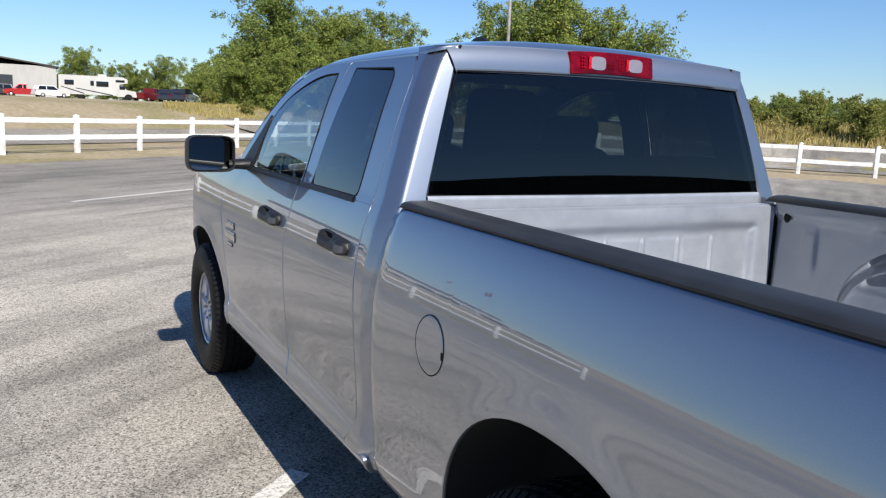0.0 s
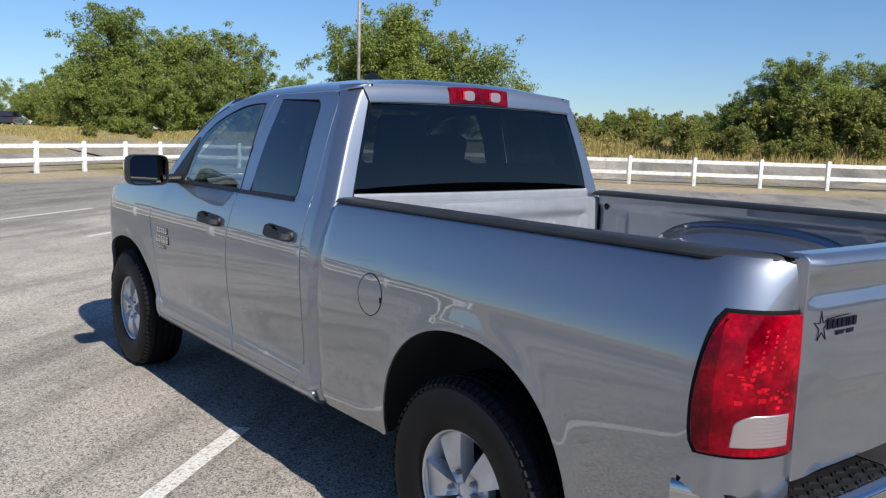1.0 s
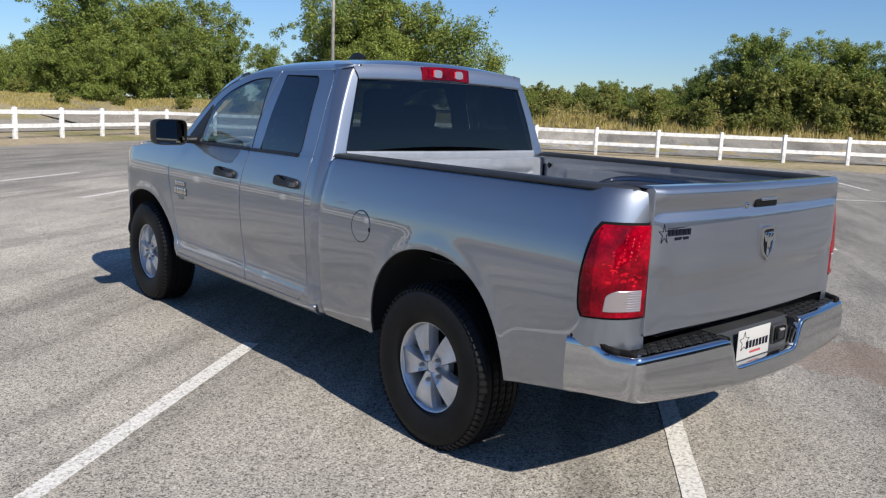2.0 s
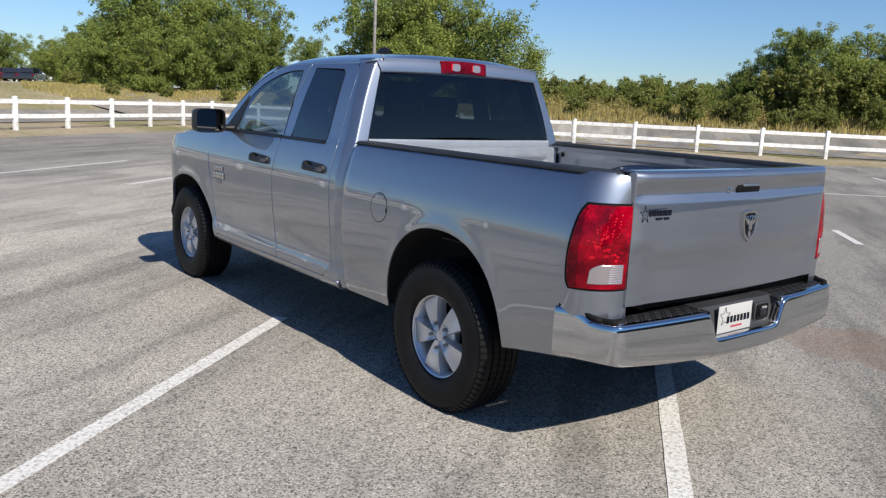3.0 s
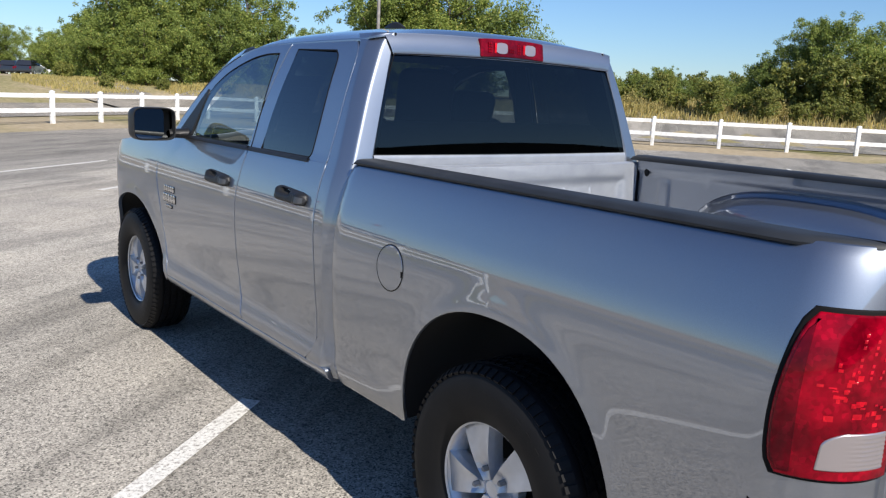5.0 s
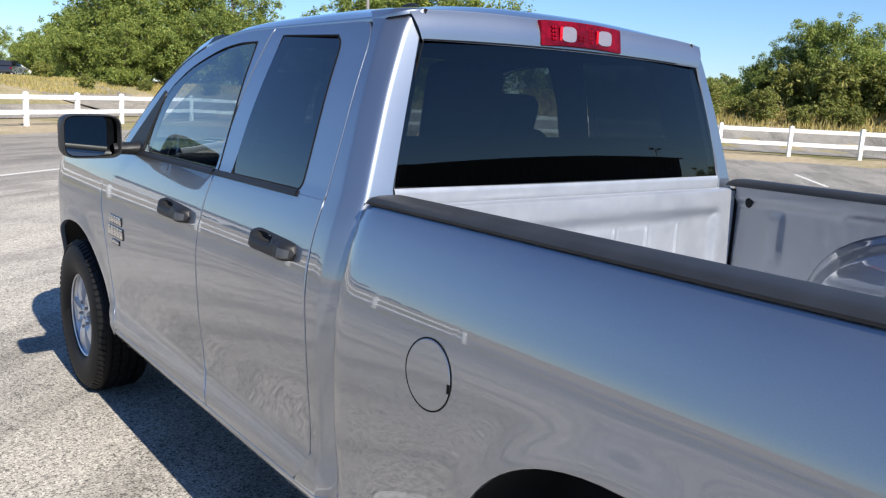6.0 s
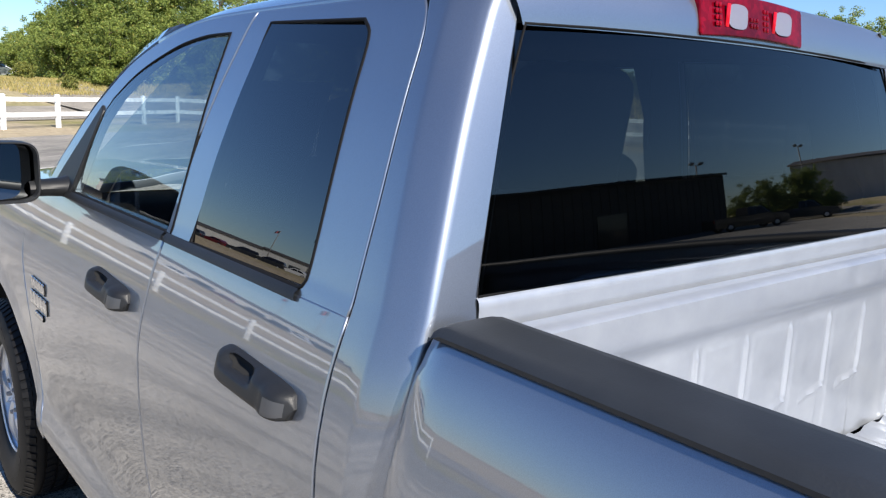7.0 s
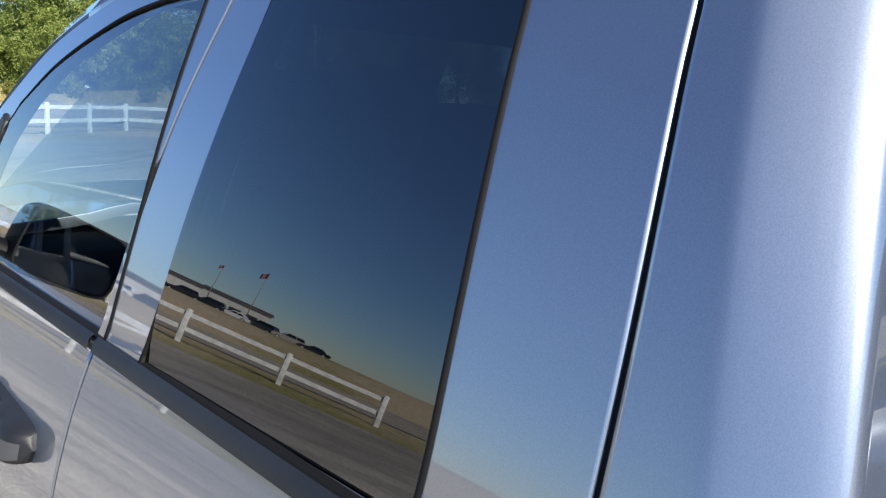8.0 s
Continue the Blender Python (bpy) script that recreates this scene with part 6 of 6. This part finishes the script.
# ------------------------------------------------------------------ parked vehicles in the distance
def vehicle(kind, at, turn, paint, label, group="parked vehicles"):
    """A parked road vehicle, front towards its own +x. kind: car, suv or pickup."""
    v = thing("parked_" + kind, label, kind if kind != "suv" else "car", at, turn, group)
    long, wide, tall, belt = {"car": (4.7, 1.82, 1.45, 0.95), "suv": (4.9, 1.95, 1.80, 1.12), "pickup": (5.8, 2.0, 1.88, 1.18)}[kind]
    h = long / 2
    outline = [(-h, 0.35), (-h - 0.02, 0.75), (-h + 0.05, belt - 0.05), (-h * 0.5, belt), (h * 0.35, belt), (h * 0.85, belt - 0.13), (h, belt - 0.3), (h, 0.4), (h * 0.8, 0.3), (-h * 0.85, 0.3)]
    cab = {"car": [(-h * 0.72, belt), (-h * 0.45, tall - 0.03), (0.1, tall), (h * 0.42, belt)], "suv": [(-h * 0.92, belt), (-h * 0.8, tall - 0.05), (0.2, tall), (h * 0.42, belt)],
           "pickup": [(-h * 0.12, belt), (-h * 0.10, tall - 0.04), (h * 0.28, tall), (h * 0.52, belt)]}[kind]

    def prism(pts, half, inset):
        b = bmesh.new()
        a = [b.verts.new((x, -half + (inset if z > belt + 0.05 else 0), z)) for x, z in pts]
        c = [b.verts.new((x, half - (inset if z > belt + 0.05 else 0), z)) for x, z in pts]
        b.faces.new(a)
        b.faces.new(c[::-1])
        for i in range(len(pts)):
            j = (i + 1) % len(pts)
            b.faces.new((a[j], a[i], c[i], c[j]))
        bmesh.ops.recalc_face_normals(b, faces=b.faces[:])
        bmesh.ops.bevel(b, geom=b.edges[:], offset=0.045, segments=2, affect="EDGES")
        return b

    body = part("body", prism(outline, wide / 2, 0.0), paint, v)
    part("cabin", prism([(x, z) for x, z in cab], wide / 2 - 0.06, 0.16), paint, v)
    x0, x1 = cab[0][0], cab[-1][0]
    for s in (-1, 1):
        mid = (cab[1][0] + cab[2][0]) / 2
        for xa, xb, xc, xd in ((x0 + 0.16, cab[1][0] + 0.10, mid - 0.05, mid - 0.05), (mid + 0.05, mid + 0.05, cab[2][0] - 0.02, x1 - 0.22)):
            b = bmesh.new()
            quad = [(xa, belt + 0.04), (xd, belt + 0.04), (xc, tall - 0.12), (xb, tall - 0.12)]
            lo, hi = wide / 2 - 0.052, wide / 2 - 0.185
            for d in (0.0, 0.03):
                b.faces.new([b.verts.new((x, s * ((lo if z < belt + 0.1 else hi) - d + 0.012), z)) for x, z in quad])
            part("side_window", b, FARGLASS, v)
    b = bmesh.new()
    b.faces.new([b.verts.new(p) for p in ((x1 - 0.02, -wide / 2 + 0.2, belt + 0.04), (x1 - 0.02, wide / 2 - 0.2, belt + 0.04), (cab[2][0] + 0.06, wide / 2 - 0.3, tall - 0.09), (cab[2][0] + 0.06, -wide / 2 + 0.3, tall - 0.09))])
    bmesh.ops.translate(b, vec=(0.03, 0, 0.02), verts=b.verts)
    part("windscreen", b, FARGLASS, v)
    for s in (-1, 1):
        part("headlamp", boxed((h - 0.02, s * (wide / 2 - 0.25), belt - 0.36), (0.08, 0.3, 0.14), 0.03), LENS_CLEAR, v)
        part("tail_lamp", boxed((-h + 0.02, s * (wide / 2 - 0.14), belt - 0.25), (0.08, 0.18, 0.28), 0.03), LENS, v)
        for x in (-h * 0.60, h * 0.64):
            b = bmesh.new()
            lathe(b, [(0.20, -0.10), (0.33, -0.11), (0.36, -0.08), (0.36, 0.08), (0.33, 0.11), (0.20, 0.10)], 22, "x")
            bmesh.ops.recalc_face_normals(b, faces=b.faces[:])
            bmesh.ops.rotate(b, cent=(0, 0, 0), matrix=Matrix.Rotation(math.pi / 2, 3, "Z"), verts=b.verts)
            bmesh.ops.translate(b, vec=(x, s * (wide / 2 - 0.10), 0.36), verts=b.verts)
            w = part("wheel", b, RUBBER, v)
            b = bmesh.new()
            lathe(b, [(0.001, 0.0), (0.15, 0.01), (0.21, -0.02)], 16, "x")
            bmesh.ops.rotate(b, cent=(0, 0, 0), matrix=Matrix.Rotation(s * math.pi / 2, 3, "Z"), verts=b.verts)
            bmesh.ops.translate(b, vec=(x, s * wide / 2, 0.36), verts=b.verts)
            part("rim", b, ALLOY, w)
    return v


def seen(azimuth, dist, x0=-2.0, y0=-1.3):
    x, y = x0 + dist * math.sin(radians(azimuth)), y0 + dist * math.cos(radians(azimuth))
    return x, y, (land(x, y) if beyond(x, y) > 0 else 0.0)


vehicle("pickup", seen(0.62, 138), 178, RED, "red pickup truck parked on bare earth")
vehicle("suv", seen(-0.9, 142), 175, NAVY, "dark blue car parked beside a red pickup")
vehicle("suv", seen(2.05, 134), 20, CARWHITE, "white car parked beside a motorhome")
vehicle("pickup", seen(8.0, 120), 48, MAROON, "maroon pickup truck parked under trees")
vehicle("suv", seen(9.3, 118), 60, NAVY, "dark sport utility car parked under trees")
vehicle("suv", seen(10.2, 112), 60, NAVY, "black car parked nose-out by the trees")
vehicle("car", seen(10.6, 124), 20, CARWHITE, "white car parked by the trees")

# motorhome
rv = thing("motorhome", "white motorhome with cab-over bunk and dark stripes", "motorhome", seen(4.75, 117), -5)
rv.scale = (1.24, 1.05, 1.06)
bm = bmesh.new()
prof = [(-3.6, 0.55), (-3.6, 2.75), (-3.5, 2.85), (2.6, 2.85), (3.1, 2.6), (3.1, 2.15), (2.3, 1.95), (2.0, 0.55)]
a = [bm.verts.new((x, -1.2, z)) for x, z in prof]
c = [bm.verts.new((x, 1.2, z)) for x, z in prof]
bm.faces.new(a)
bm.faces.new(c[::-1])
for i in range(len(prof)):
    j = (i + 1) % len(prof)
    bm.faces.new((a[j], a[i], c[i], c[j]))
bmesh.ops.recalc_face_normals(bm, faces=bm.faces[:])
part("coach_body", bm, WHITE, rv)
bm = bmesh.new()
prof = [(2.0, 0.45), (2.0, 1.95), (2.5, 1.93), (3.0, 1.30), (3.9, 1.15), (4.0, 0.45)]
a = [bm.verts.new((x, -0.98, z)) for x, z in prof]
c = [bm.verts.new((x, 0.98, z)) for x, z in prof]
bm.faces.new(a)
bm.faces.new(c[::-1])
for i in range(len(prof)):
    j = (i + 1) % len(prof)
    bm.faces.new((a[j], a[i], c[i], c[j]))
bmesh.ops.recalc_face_normals(bm, faces=bm.faces[:])
part("van_cab", bm, WHITE, rv)
for x, z, w, hgt in ((-2.6, 1.95, 0.9, 0.6), (-0.4, 1.95, 0.35, 0.6), (0.6, 1.9, 1.2, 0.65), (2.35, 2.35, 0.9, 0.3), (2.55, 1.55, 0.55, 0.45)):
    part("coach_window", boxed((x, -1.205 if z != 1.55 else -0.985, z), (w, 0.03, hgt), 0.01), FARGLASS, rv)
part("roof_unit", boxed((0.6, 0, 2.98), (0.9, 0.8, 0.26), 0.06), WHITE, rv)
for x0, z0, x1, z1 in ((-3.4, 1.5, -1.2, 0.75), (-2.0, 1.35, 1.6, 0.65)):
    bm = bmesh.new()
    bm.faces.new([bm.verts.new(p) for p in ((x0, -1.206, z0), (x1, -1.206, z1), (x1, -1.206, z1 - 0.14), (x0, -1.206, z0 - 0.10))])
    part("side_stripe", bm, NAVY, rv)
for x in (-1.6, 3.15):
    for s in (-1, 1):
        bm = bmesh.new()
        lathe(bm, [(0.001, 0.13), (0.2, 0.12), (0.38, 0.12), (0.40, 0.08), (0.40, -0.1)], 20, "x")
        bmesh.ops.rotate(bm, cent=(0, 0, 0), matrix=Matrix.Rotation(s * math.pi / 2, 3, "Z"), verts=bm.verts)
        bmesh.ops.translate(bm, vec=(x, s * 0.98, 0.40), verts=bm.verts)
        part("wheel", bm, RUBBER, rv)


# ------------------------------------------------------------------ buildings
def shed(at, turn, long, deep, tall, wall, label, doors, ribs=True):
    """A metal-clad hall with a low gable roof; its front looks along its own -y."""
    b = thing("building", label, "building", at, turn)
    part("wall", boxed((0, deep / 2, tall / 2 - 0.2), (long, deep, tall + 0.4)), wall, b)
    bm = bmesh.new()
    grid(bm, [[(x, -0.35, tall + 0.02), (x, deep / 2, tall + deep * 0.07), (x, deep + 0.35, tall + 0.02)] for x in (-long / 2 - 0.3, long / 2 + 0.3)])
    face_out(bm, (0, 0, 1))
    hem(bm, (0, 0, -0.22))
    part("roof", bm, BROWN, b)
    for x, w, hgt in doors:
        part("door", boxed((x, -0.02, hgt / 2), (w, 0.10, hgt)), NAVY, b)
    if ribs:
        n = int(long / 0.9)
        for k in range(n + 1):
            part("wall_rib", boxed((-long / 2 + long * k / n, -0.025, tall / 2), (0.07, 0.05, tall)), wall, b)
    return b


hall = shed((-20.0, 155.0, land(-8.0, 140.0)), -90, 30, 24, 4.8, CLADDING, "white metal-clad workshop with an open bay", ())
# flat dark slab on the gable end, in place of the bay's inner shade
part("bay_shade_slab", boxed((15.0, 15.6, 1.6), (0.10, 4.6, 3.2)), NAVY, hall, "dark slab for the shade inside an open bay")
shed((14.5, -30, 0), 180, 69, 14, 5.9, BROWN, "long dark low building across the lot", ((-20, 3, 3), (-4, 3, 3), (10, 3, 3)))
x, y, z = seen(108.5, 86, -0.3, 1.0)
shed((x, y, z), -108.5, 24, 14, 6.0, WHITE, "white metal building beyond the trees", ())
x, y, z = seen(-33.3, 135, -0.9, 1.4)
shed((x, y, z), 33, 12, 10, 4.2, WHITE, "white showroom building far across the field", ((-3, 2, 2.4), (0, 2, 2.4), (3, 2, 2.4)), False)
x, y, z = seen(-25, 160, -0.9, 1.4)
shed((x, y, z), 25, 46, 14, 4.6, WHITE, "long white warehouse far across the field", (), False)

# cars standing in a far row, seen in the glass
cols = [NAVY, CARWHITE, NAVY, MAROON, NAVY, NAVY, CARWHITE, NAVY, STEEL, NAVY]
for k in range(10):
    a = -21.5 - 2.0 * k
    vehicle("suv" if k % 3 else "car", seen(a, 112 - k, -0.9, 1.4), 30 + 12 * (k % 4), cols[k], "parked car in a far row on grass")
vehicle("pickup", seen(120.5, 47, -0.3, 1.0), 30, NAVY, "black pickup truck parked across the lot")
vehicle("pickup", seen(115.7, 56, -0.3, 1.0), 70, NAVY, "dark grey pickup truck parked by the trees")
for k, a, d, s, r in ((2, 121.0, 70, 0.62, 10), (0, 118.6, 62, 0.66, 70), (2, 117, 66, 0.8, 130), (1, 115.4, 66, 0.75, 200), (2, 113.8, 68, 0.62, 290)):
    x, y, z = seen(a, d, -0.3, 1.0)
    place((TREES + SHRUBS)[k], x, y, s, r)
for a, d, hgt in ((115.4, 72, 8.6), (124.2, 58, 7.2), (130.4, 74, 8.2)):
    x, y, z = seen(a, d, -0.3, 1.0)
    light_pole(x, y, hgt, "dark steel light pole with twin flood heads")

# flags on tall poles
for a, d, hgt, big in ((-34.2, 120, 12.0, 0.5), (-31.2, 118, 9.5, 0.28)):
    x, y, z = seen(a, d, -0.9, 1.4)
    f = thing("flagpole", "white flagpole with a hanging cloth flag", "flagpole", (x, y, z))
    bm = bmesh.new()
    tube(bm, [(0, 0, -0.1), (0, 0, hgt)], [0.09, 0.05], 10)
    part("pole", bm, STEEL, f)
    for j, mt in enumerate((NAVY, FLAGRED, NAVY)):
        bm = bmesh.new()
        w0 = 0.9 * big * j
        rows = [[(w0 + 0.9 * big * u, 0.22 * big * math.sin(2.5 * (w0 + 0.9 * u)), hgt - 0.2 - 2.4 * big * v - 0.6 * (w0 + 0.9 * big * u)) for u in (0, 0.5, 1)] for v in (0, 0.5, 1)]
        grid(bm, rows)
        part("flag_panel", bm, mt, f)
